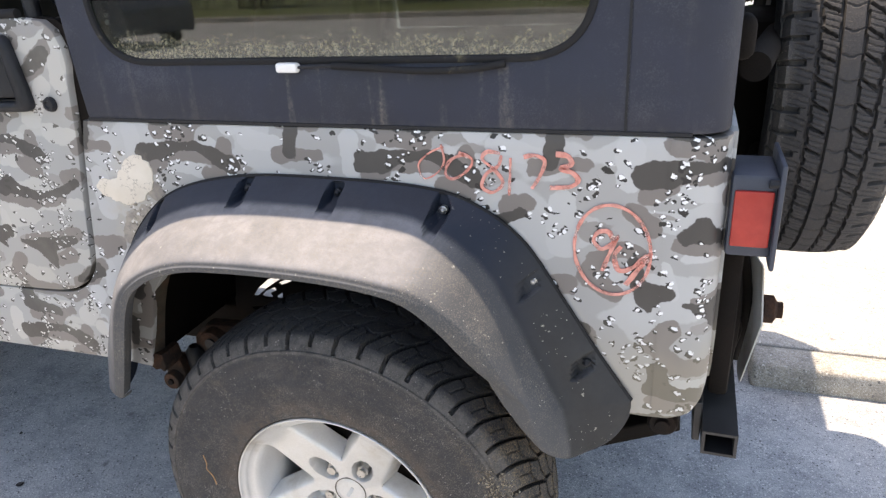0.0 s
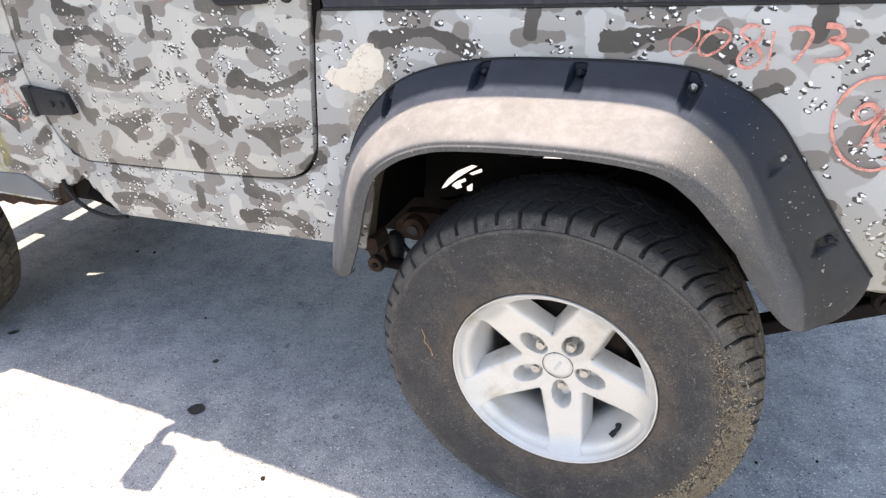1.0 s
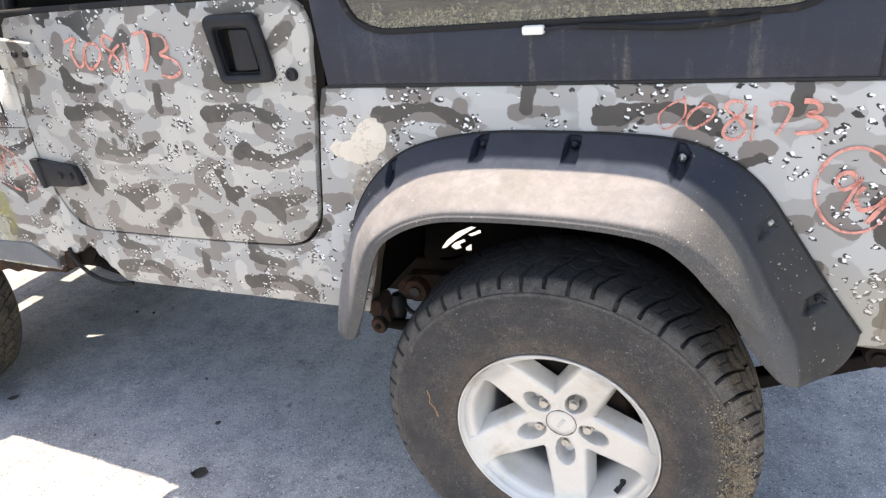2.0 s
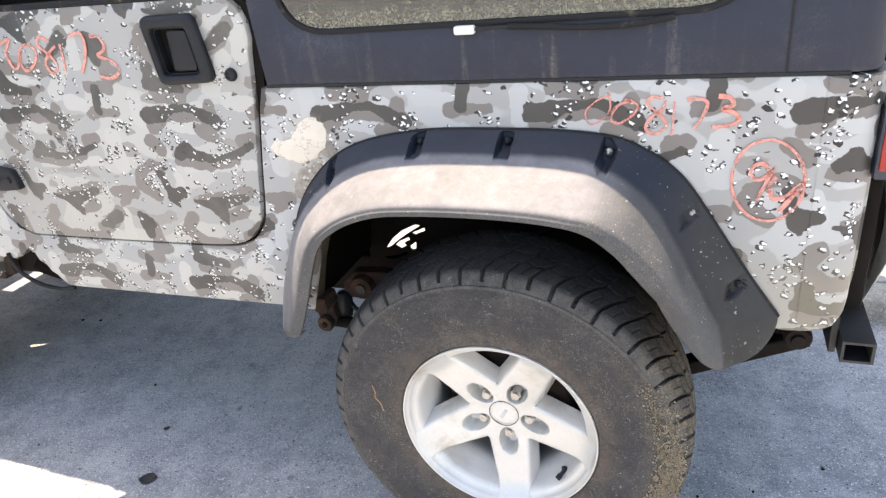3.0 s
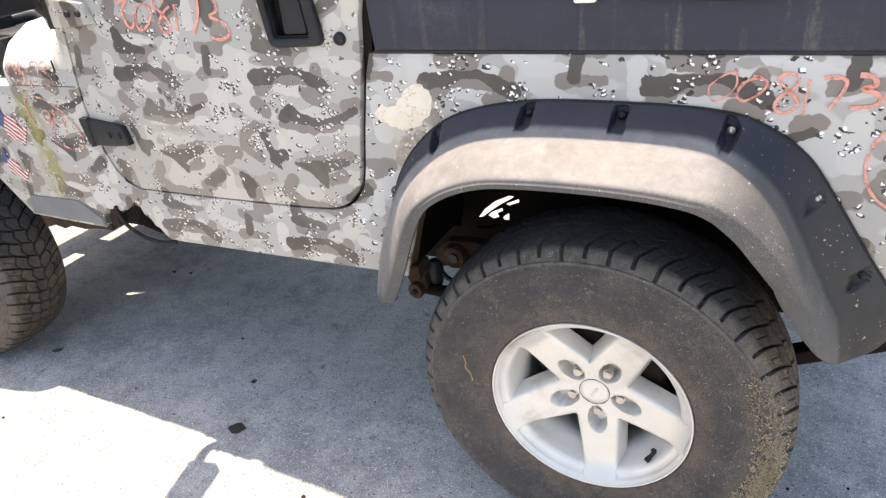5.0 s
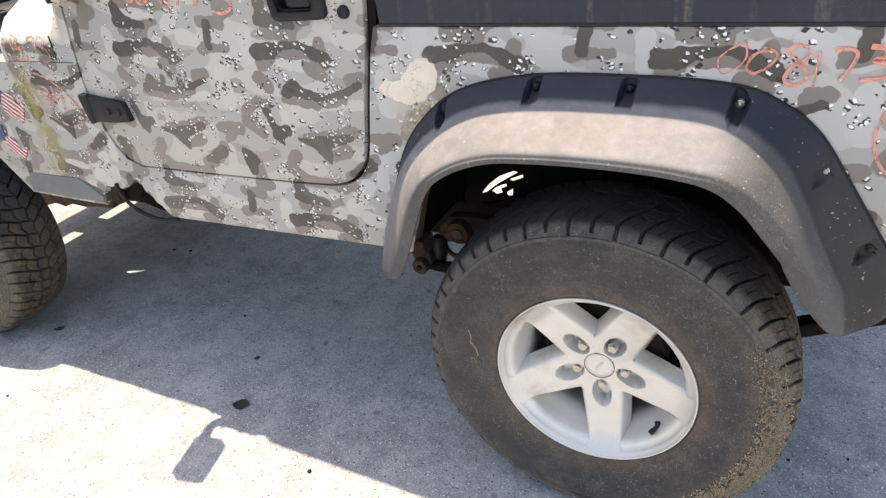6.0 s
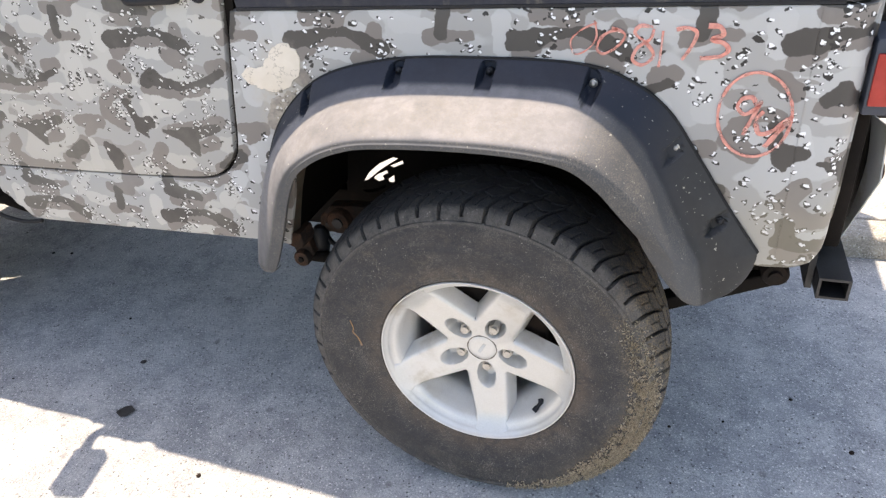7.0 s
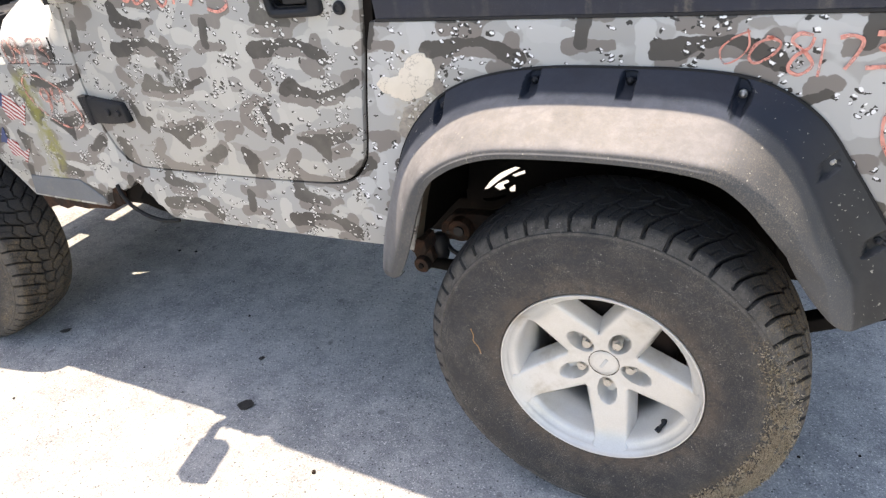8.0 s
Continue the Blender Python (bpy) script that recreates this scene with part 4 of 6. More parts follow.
for y in (0.06, 1.46):
    part("screen_pillar", rod([(-1.52, y + (0.06 if y < 0.5 else -0.06), 1.20), (-1.30, y + (0.08 if y < 0.5 else -0.08), 1.74)], 0.028, 8), BLACK, jeep, smooth=60)
part("screen_rail", rod([(-1.30, 0.09, 1.74), (-1.30, 1.43, 1.74)], 0.028, 8), BLACK, jeep, smooth=60)
part("dashboard", box(-1.52, -1.18, 0.06, 1.46, 0.98, 1.19, 0.04, 3), TRIM, jeep, smooth=40)

for x0, x1, z0, z1 in ((-1.4565, -1.4550, 1.035, 1.10), (-1.66, -1.395, 1.0295, 1.0312)):
    part("cowl_seam", box(x0, x1, -0.0012, 0.003, z0, z1), BLACK, jeep)
screen = bmesh.new()
sv = [screen.verts.new(p) for p in ((-1.515, 0.08, 1.205), (-1.515, 1.44, 1.205), (-1.305, 1.41, 1.735), (-1.305, 0.11, 1.735))]
screen.faces.new(sv)
bmesh.ops.solidify(screen, geom=list(screen.faces), thickness=0.005)
part("windscreen", screen, TINT, jeep, "dark windscreen")
part("front_bumper", box(-3.0, -2.86, 0.06, 1.46, 0.46, 0.60, 0.015), STEEL, jeep, "black front bumper", smooth=40)
for y in (0.36, 1.16):
    part("frame_horn", box(-2.90, -2.70, y - 0.04, y + 0.04, 0.48, 0.58, 0.008), UNDER, jeep)

# Added block whose shadow interrupts the sunlit strip on the ground.
part("sun_strip_blocker", box(-2.88, -2.74, 0.70, 0.84, 0.47, 0.57, 0.012), UNDER, jeep, smooth=40)

# door
gap = 0.0088
door_line = [(-0.4675 - 1.3 * gap, 1.19)] + [(x - gap * (1.3 if z > 0.83 else 0.9 if z > 0.78 else 0.6), z + (0.0045 if z < 0.80 else 0)) for x, z in door_rear[1:]]
door_line += [(x, z + 0.004) for x, z in door_low] + [(x + gap, z + gap * (0.7 if z < 0.9 else 0)) for x, z in door_front]
door_line += [(-1.350, 1.24), (-1.338, 1.285), (-1.32, 1.300), (-1.20, 1.306), (-0.55, 1.302), (-0.505, 1.297), (-0.484, 1.280), (-0.473, 1.25), (-0.472, 1.22)]
HX = [(-0.698, 1.251), (-0.606, 1.249), (-0.596, 1.157), (-0.689, 1.155)]
hole = rounded(HX, [0.012] * 4, 4)
door = part("door", slab(door_line, -0.002, 0.03, 0.003, [hole]), CAMO_DOOR, jeep, "closed door in dusty camouflage film", smooth=35)
part("door_frame", slab([(x + (0.02 if x > -0.9 else -0.02), z - (0.02 if z < 1 else 0)) for x, z in door_line], 0.014, 0.034), UNDER, jeep)
part("waist_seal", rod([(-1.33, 0.006, 1.309), (-0.56, 0.006, 1.309)], 0.009, 8), SEAL, door, smooth=60)
part("window_frame", rod([(-0.545, 0.026, 1.30), (-0.545, 0.034, 1.70), (-0.60, 0.036, 1.72), (-0.95, 0.048, 1.72), (-1.25, 0.075, 1.72), (-1.37, 0.055, 1.30)], 0.014, 8), BLACK, door, smooth=60)
outer = rounded([(-0.718, 1.276), (-0.585, 1.276), (-0.563, 1.139), (-0.702, 1.135)], [0.02, 0.022, 0.022, 0.02], 6)
esc = slab(outer, -0.020, -0.003, 0.009, [hole])
handle = part("handle", esc, BLACK, door, "dark plastic door handle surround", smooth=50)
cup = slab(rounded([(-0.704, 1.257), (-0.600, 1.255), (-0.590, 1.151), (-0.695, 1.149)], [0.012] * 4, 4), 0.031, 0.045)
part("recess", cup, BLACK, handle)
sleeve = [Vector(p).lerp(Vector((-0.647, 1.203)), 0.06) for p in hole]
part("recess_wall", slab(hole, -0.0035, 0.0305, 0.0, [sleeve]), BLACK, handle)
paddle = slab(rounded([(-0.660, 1.246), (-0.611, 1.245), (-0.602, 1.163), (-0.662, 1.162)], [0.008] * 4, 4), -0.010, 0.004, 0.004)
part("paddle", paddle, BLACK, handle, "black handle paddle", smooth=40)
lock = lathe([(0, -0.006), (0.006, -0.0065), (0.0075, -0.009), (0.0115, -0.0085), (0.0135, -0.004), (0.014, 0.0)], 24)
part("lock", turned(lock, Matrix.Translation((-0.528, -0.003, 1.152))), BLACK, door, "black door lock", smooth=40)


def hinge(z, grey):
    line = [(-1.405, z + 0.036), (-1.375, z + 0.034), (-1.245, z + 0.018), (-1.233, z - 0.032), (-1.29, z - 0.038), (-1.392, z - 0.040)]
    h = part("hinge", slab(rounded(line, [0.006] * 6, 3), -0.020, -0.003, 0.005), grey, jeep, "dark strap hinge of the door", smooth=40)
    part("pin", rod([(-1.374, -0.018, z + 0.037), (-1.374, -0.018, z - 0.041)], 0.008, 12), BLACK, h, smooth=50)
    for bx in (-1.30, -1.262):
        part("bolt", turned(lathe([(0, -0.006), (0.007, -0.006), (0.009, -0.002), (0.009, 0.004)], 12), Matrix.Translation((bx, -0.020, z - 0.006))), BLACK, h)


hinge(0.915, BLACK)
hinge(1.225, CAMO_DOOR)
# door mirror on its arm
mirror = slab(rounded([(-1.408, 1.24), (-1.324, 1.24), (-1.324, 1.40), (-1.408, 1.40)], [0.010] * 4), -0.205, -0.07, 0.006)
turned(mirror, Matrix.Translation((-1.366, -0.14, 0)) @ Matrix.Rotation(radians(13), 4, "Z") @ Matrix.Translation((1.366, 0.14, 0)))
mir = part("mirror", mirror, BLACK, door, "black door mirror", smooth=40)
part("arm", rod(spline([(-1.385, -0.005, 1.215), (-1.41, -0.03, 1.26), (-1.40, -0.07, 1.27), (-1.375, -0.11, 1.28)], 4), 0.016, 10), BLACK, mir, smooth=60)

# torn rocker end
part("bent_strip", rod(spline([(-1.400, -0.003, 0.684), (-1.392, -0.008, 0.668), (-1.380, -0.010, 0.647), (-1.358, -0.012, 0.626), (-1.322, -0.012, 0.605), (-1.288, -0.010, 0.594), (-1.245, -0.008, 0.589), (-1.194, -0.003, 0.594)], 5), 0.0056, 8), SEAL, jeep, "bent dark strip hanging from the torn rocker", smooth=60)
# the closed inner channel behind the tear, rounded like a tube
channel = bmesh.new()
rows = []
for x, low, top in ((-1.332, 0.612, 0.664), (-1.318, 0.604, 0.668), (-1.288, 0.595, 0.672), (-1.245, 0.590, 0.652), (-1.205, 0.592, 0.640)):
    rows.append([channel.verts.new((x, 0.030 - 0.026 * math.sin(math.pi * k / 8), low + (top - low) * k / 8)) for k in range(9)])
for p, q in zip(rows, rows[1:]):
    for k in range(8):
        channel.faces.new((p[k], q[k], q[k + 1], p[k + 1]))
bmesh.ops.solidify(channel, geom=list(channel.faces), thickness=-0.003)
part("rocker_channel", channel, UNDER, jeep, "dark inner channel laid open by the torn rocker", smooth=60)
part("rusted_bracket", turned(box(-0.022, 0.018, 0, 0.03, -0.036, 0.032, 0.010), Matrix.Translation((-1.462, 0.020, 0.632))), RUST, jeep, "rusted body mount", smooth=40)
# Solid near-black box, its colour standing in for shade inside the tear.
part("dark_rocker_backing", box(-1.53, -1.16, 0.055, 0.10, 0.590, 0.74, 0.01), UNDER, jeep)
part("sill_flange", slab([(-1.80, 0.612), (-1.47, 0.606), (-1.475, 0.588), (-1.55, 0.584), (-1.60, 0.576), (-1.66, 0.580), (-1.70, 0.566), (-1.74, 0.574), (-1.79, 0.560)], 0.012, 0.05, 0.002), RUST, jeep, "jagged rusty flange under the cowl plate")
part("step_plate", slab([(-1.785, 0.682), (-1.56, 0.685), (-1.475, 0.632), (-1.478, 0.612), (-1.80, 0.618)], -0.004, 0.004, 0.003), BARE, jeep, "bare grey lower cowl plate")

# ---- hard top ----
win = rounded([(-0.405, 1.60), (-0.392, 1.222), (0.445, 1.226), (0.455, 1.60)], [0.07, 0.11, 0.11, 0.07], 10)
TOP_F, ROOF = -0.452, 1.745
side_line = [(TOP_F, BELT + 0.004), (0.690, BELT + 0.004), (0.686, 1.30), (0.675, ROOF - 0.01), (-1.30, ROOF - 0.01), (-1.30, ROOF - 0.055), (-0.60, ROOF - 0.055), (-0.515, 1.70), (-0.490, 1.60), (-0.462, 1.30), (-0.456, 1.18)]


def lean(bm, sign=1):
    """Rolls the rear corner and leans the side inwards."""
    if sign > 0 and max(v.co.x for v in bm.verts) > 0.6:
        roll_corner(bm, 0.580, 0.050)
    for v in bm.verts:
        v.co.y += sign * 0.010 * max(0, v.co.z - BELT)
    return bm


top_side = lean(slab(side_line, 0.0, 0.014, 0.003, [win]))
bmesh.ops.bisect_plane(top_side, geom=[*top_side.verts, *top_side.edges, *top_side.faces], plane_co=(-0.62, 0, 0), plane_no=(1, 0, 0))
for v in top_side.verts:
    if v.co.x < -0.62:
        v.co.y += 0.042 * (-0.62 - v.co.x)
hard_top = part("hard_top", top_side, TOP, jeep, "weathered dark slate hard top with dirt runs", smooth=40)
far_side = lean(slab(side_line, 1.506, 1.52, 0.0, [win]), -1)
part("side_panel", far_side, TOP, hard_top, smooth=40)


def narrow(bm):
    """Draws the roof in towards the windscreen."""
    for v in bm.verts:
        if v.co.x < -0.62 and v.co.z > 1.6:
            v.co.y += (0.042 if v.co.y < 0.76 else -0.042) * (-0.62 - v.co.x)
    return bm


roof = box(-1.32, 0.645, 0.009, 1.511, ROOF - 0.02, ROOF + 0.012, 0.012, 3)
bmesh.ops.bisect_plane(roof, geom=[*roof.verts, *roof.edges, *roof.faces], plane_co=(-0.62, 0, 0), plane_no=(1, 0, 0))
narrow(roof)
part("roof", roof, TOP, hard_top, smooth=40)
for y in (0.026, 1.494):
    part("drip_rail", narrow(rod([(-1.31, y, ROOF - 0.02), (-0.62, y, ROOF - 0.02), (0.58, y, ROOF - 0.02)], 0.007, 8)), TOP, hard_top, smooth=60)
rear_top = slab([(0.10, BELT + 0.006), (1.42, BELT + 0.006), (1.40, ROOF - 0.02), (0.12, ROOF - 0.02)], 0.60, 0.62, 0.0, [rounded([(0.2, 1.18), (1.32, 1.18), (1.30, 1.64), (0.22, 1.64)], [0.06] * 4)])
turned(rear_top, Matrix(((0, 1, 0, 0), (1, 0, 0, 0), (0, 0, 1, 0), (0, 0, 0, 1))))
part("rear_frame", rear_top, TOP, hard_top)
seam = lean(box(0.4905, 0.494, -0.0016, 0.004, BELT + 0.006, ROOF - 0.03))
part("seam", seam, BLACK, hard_top)
foot = lean(box(TOP_F, 0.580, -0.0015, 0.006, BELT + 0.001, BELT + 0.006))
part("lower_lip", foot, BLACK, hard_top)


def frame_ring(line, w, y0, y1):
    """A moulding of width w inside an outline."""
    c = sum((Vector(p) for p in line), Vector((0, 0))) / len(line)
    inner = []
    n = len(line)
    for i in range(n):
        d = (Vector(line[(i + 1) % n]) - Vector(line[i - 1])).normalized()
        s = Vector((-d.y, d.x))
        if s.dot(c - Vector(line[i])) < 0:
            s = -s
        inner.append(Vector(line[i]) + s * w)
    return slab(line, y0, y1, 0.003, [inner]), inner


grown = [Vector(p) + (Vector(p) - Vector((0.03, 1.42))).normalized() * 0.006 for p in win]
ring, inner = frame_ring(grown, 0.0105, -0.003, 0.010)
window = part("side_window", lean(ring), SEAL, hard_top, "dirty side window in a perished rubber seal", smooth=40)
pane = part("glass_pane", lean(slab([p * 1.0 for p in inner], 0.003, 0.007)), GLASS, jeep, "dirty window glass with greenish grime")
pane.parent = window
pane.visible_shadow = False
part("clip", lean(box(-0.041, -0.003, -0.014, 0.001, 1.209, 1.224, 0.004)), WHITE, window, "white plastic clip on the seal", smooth=40)
part("loose_seal", lean(rod(spline([(0.055, -0.006, 1.219), (0.12, -0.008, 1.216), (0.20, -0.009, 1.212), (0.27, -0.008, 1.214), (0.325, -0.004, 1.221)], 5), 0.0052, 8)), SEAL, window, smooth=60)
part("wire", lean(rod([(-0.003, -0.008, 1.217), (0.060, -0.008, 1.219)], 0.0025, 6)), BLACK, window)
far_glass = lean(slab([(-1.46, 1.29), (-0.50, 1.29), (-0.50, ROOF - 0.03), (-1.22, ROOF - 0.03)], 1.50, 1.506), -1)
part("door_glass", far_glass, TINT, jeep, "dark tinted door glass")
part("side_glass", lean(slab([(-0.44, 1.20), (0.48, 1.20), (0.48, 1.62), (-0.44, 1.62)], 1.498, 1.503), -1), TINT, jeep, "dark tinted side glass")
part("rear_glass", box(0.606, 0.611, 0.18, 1.34, 1.16, 1.66), TINT, jeep, "dark tinted rear glass")
part("door", slab([(-1.36, 0.76), (-0.55, 0.76), (-0.475, 0.9), (-0.47, 1.30), (-1.34, 1.30)], 1.496, 1.524, 0.004), CAMO_DOOR, jeep, "closed door in camouflage film")
# inside: roll bar and seats
for y in (0.12, 1.40):
    part("roll_bar", rod(spline([(-0.52, y, 0.74), (-0.52, y, 1.45), (-0.55, y + (0.06 if y < 0.5 else -0.06), 1.62), (-1.22, y + (0.06 if y < 0.5 else -0.06), 1.66)], 5), 0.032, 10), TRIM, jeep, smooth=60)
part("roll_bar_hoop", rod([(-0.54, 0.18, 1.62), (-0.54, 1.34, 1.62)], 0.032, 10), TRIM, jeep, smooth=60)
for y in (0.30, 0.90):
    seat = part("seat", box(-1.12, -0.66, y, y + 0.46, 0.80, 0.98, 0.05, 3), SEATC, jeep, "dark cloth seat", smooth=40)
    back = box(-0.07, 0.07, y + 0.01, y + 0.45, 0, 0.62, 0.05, 3)
    turned(back, Matrix.Translation((-0.70, 0, 0.90)) @ Matrix.Rotation(radians(14), 4, "Y"))
    part("backrest", back, SEATC, seat, smooth=40)
part("rear_bench", box(-0.12, 0.22, 0.34, 1.18, 0.86, 1.08, 0.05, 3), SEATC, jeep, smooth=40)
steer = bmesh.new()
ringp = [(0.18 * math.cos(a), 0, 0.18 * math.sin(a)) for a in (2 * math.pi * k / 32 for k in range(33))]
rod(ringp, 0.014, 8, steer)
turned(steer, Matrix.Translation((-1.08, 0.50, 1.20)) @ Matrix.Rotation(radians(90), 4, "Z") @ Matrix.Rotation(radians(-25), 4, "X"))
part("steering_wheel", steer, BLACK, jeep, smooth=60)

# ---- wheel-arch flare ----
FL_EDGE = [(-0.502, 0.606), (-0.480, 0.72), (-0.432, 0.86), (-0.362, 0.95), (-0.272, 1.006), (-0.130, 1.035), (0.040, 1.038), (0.190, 1.031), (0.272, 1.009), (0.345, 0.957), (0.404, 0.872), (0.465, 0.776), (0.523, 0.692)]
FL_RIDGE = [(-0.490, 0.598), (-0.462, 0.71), (-0.404, 0.848), (-0.325, 0.935), (-0.232, 0.985), (-0.110, 1.004), (0.040, 1.006), (0.160, 1.001), (0.226, 0.984), (0.292, 0.936), (0.341, 0.868), (0.385, 0.780), (0.436, 0.690)]
FL_LIP = [(-0.428, 0.604), (-0.385, 0.678), (-0.314, 0.834), (-0.255, 0.892), (-0.175, 0.924), (-0.085, 0.933), (0.045, 0.934), (0.148, 0.927), (0.208, 0.912), (0.252, 0.876), (0.281, 0.836), (0.303, 0.802), (0.319, 0.772)]
FL_OUT = [(-0.080, -0.108), (-0.077, -0.130), (-0.072, -0.155), (-0.068, -0.168), (-0.066, -0.172), (-0.066, -0.173), (-0.066, -0.173), (-0.066, -0.173), (-0.066, -0.171), (-0.062, -0.164), (-0.056, -0.153), (-0.050, -0.140), (-0.044, -0.122)]
PER, FINE = 10, 6
fe, fr, fl, fo2 = (spline(q, PER) for q in (FL_EDGE, FL_RIDGE, FL_LIP, FL_OUT))
NS = len(fe)
# bolt pockets: x, z, half length up and down the flange, depth
POCKETS = ((-0.318, 0.962, 0.020, 0.018, 0.040), (-0.126, 1.017, 0.018, 0.018, 0.042), (0.045, 1.019, 0.018, 0.018, 0.042), (0.225, 1.001, 0.018, 0.017, 0.040), (0.366, 0.893, 0.012, 0.018, 0.014), (0.452, 0.758, 0.012, 0.020, 0.020))
flare = bmesh.new()
secs = []
for i in range((NS - 1) * FINE + 1):
    f = i / FINE
    j = min(int(f), NS - 2)
    w = f - j
    e, r, l, o = (q[j].lerp(q[j + 1], w) for q in (fe, fr, fl, fo2))
    yr, yl = o
    s = f / (NS - 1)
    e3, r3, l3 = Vector((e.x, -0.006, e.y)), Vector((r.x, yr, r.y)), Vector((l.x, yl, l.y))
    keys = [e3, e3.lerp(r3, 0.5) + Vector((0, -0.003, 0)), r3]
    # the bend between the dusty top face and the inner face runs up to the ridge along the rear leg
    tb = 0.70 - 0.26 * min(1.0, max(0.0, (s - 0.62) / 0.22))
    for t, d in ((tb * 0.5, 0.54), (tb * 0.95, 0.93), (tb * 1.2, 1.01), (tb + (1 - tb) * 0.65, 1.02), (1.0, 1.0)):
        q = r3.lerp(l3, t)
        q.y = yr + (yl - yr) * d
        keys.append(q)
    sec = spline(keys, 8)
    sec += [l3 + Vector((0, 0.010, 0)) + (r3 - l3) * 0.02, l3 + Vector((0, 0.022, 0)) + (r3 - l3) * 0.10]
    along = (fr[j + 1] - fr[j]).normalized()
    down = (r - e).normalized()
    for px, pz, up, dn, deep in POCKETS:
        for k in range(1, 18):
            off = Vector((sec[k].x, sec[k].z)) - Vector((px, pz))
            a, d = abs(off.dot(along)) / 0.0115, off.dot(down)
            edge = 1 - (d / dn if d > 0 else -d / up)
            dent = min(1.0, max(0.0, (1.2 - a) / 0.22)) * min(1.0, max(0.0, edge / 0.2))
            if off.length < 0.06:
                sec[k].y += deep * dent * min(1.0, k / 10)
    secs.append([flare.verts.new(p) for p in sec])
for a, b in zip(secs, secs[1:]):
    for k in range(len(a) - 1):
        flare.faces.new((a[k], b[k], b[k + 1], a[k + 1]))
# rounded lower ends
for ends, down in ((secs[-1], Vector((0.022, 0.0, -0.104))), (secs[0], Vector((0.0, 0.004, -0.036)))):
    n_end = len(ends) - 3
    prev = ends[:n_end + 1]
    for stage in (0.3, 0.55, 0.75, 0.9, 1.0):
        row = []
        for k in range(n_end + 1):
            t = (ends[k].co - ends[0].co).length / (ends[n_end].co - ends[0].co).length
            bulge = max(0.0, math.sin(math.pi * min(1, t))) ** 0.5
            p = ends[k].co + down * bulge * math.sin(stage * math.pi / 2)
            p.y += 0.022 * (1 - math.cos(stage * math.pi / 2))
            row.append(flare.verts.new(p))
        for k in range(n_end):
            flare.faces.new((prev[k], row[k], row[k + 1], prev[k + 1]))
        prev = row
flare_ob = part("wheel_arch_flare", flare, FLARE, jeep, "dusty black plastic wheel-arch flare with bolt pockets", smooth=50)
for pk, bolt in zip(POCKETS, (0, 0, 0, 1, 1, 0)):
    c = Vector(pk[:2])
    b = lathe([(0, -0.0060), (0.0025, -0.0056), (0.0042, -0.004), (0.0048, -0.001), (0.0068, 0.0), (0.0068, 0.008)], 16)
    part("bolt", turned(b, Matrix.Translation((c.x, -0.016, c.y))), NUT if bolt else BLACK, flare_ob, "dull metal bolt head" if bolt else "", smooth=40)
part("edge_piping", rod([(p.x, -0.0035, p.y) for p in fe[8:]], 0.0034, 6), SEAL, flare_ob, "dirty black rubber piping", smooth=60)
far_flare = slab([(p.x, p.y) for p in fe] + [(p.x, p.y) for p in reversed(fl)], 1.52, 1.66, 0.01)
part("wheel_arch_flare", far_flare, FLARE, jeep, smooth=40)
# front flares, a plain lip over each front wheel
for y0, y1 in ((1.52, 1.62),):
    ff = slab([(FRONT_X + 0.50 * math.cos(a), 0.50 + 0.47 * math.sin(a)) for a in (math.pi * k / 20 for k in range(21))] + [(FRONT_X + 0.45 * math.cos(a), 0.50 + 0.42 * math.sin(a)) for a in (math.pi * k / 20 for k in range(20, -1, -1))], y0, y1, 0.006)
    part("front_flare", ff, FLARE, jeep, smooth=40)

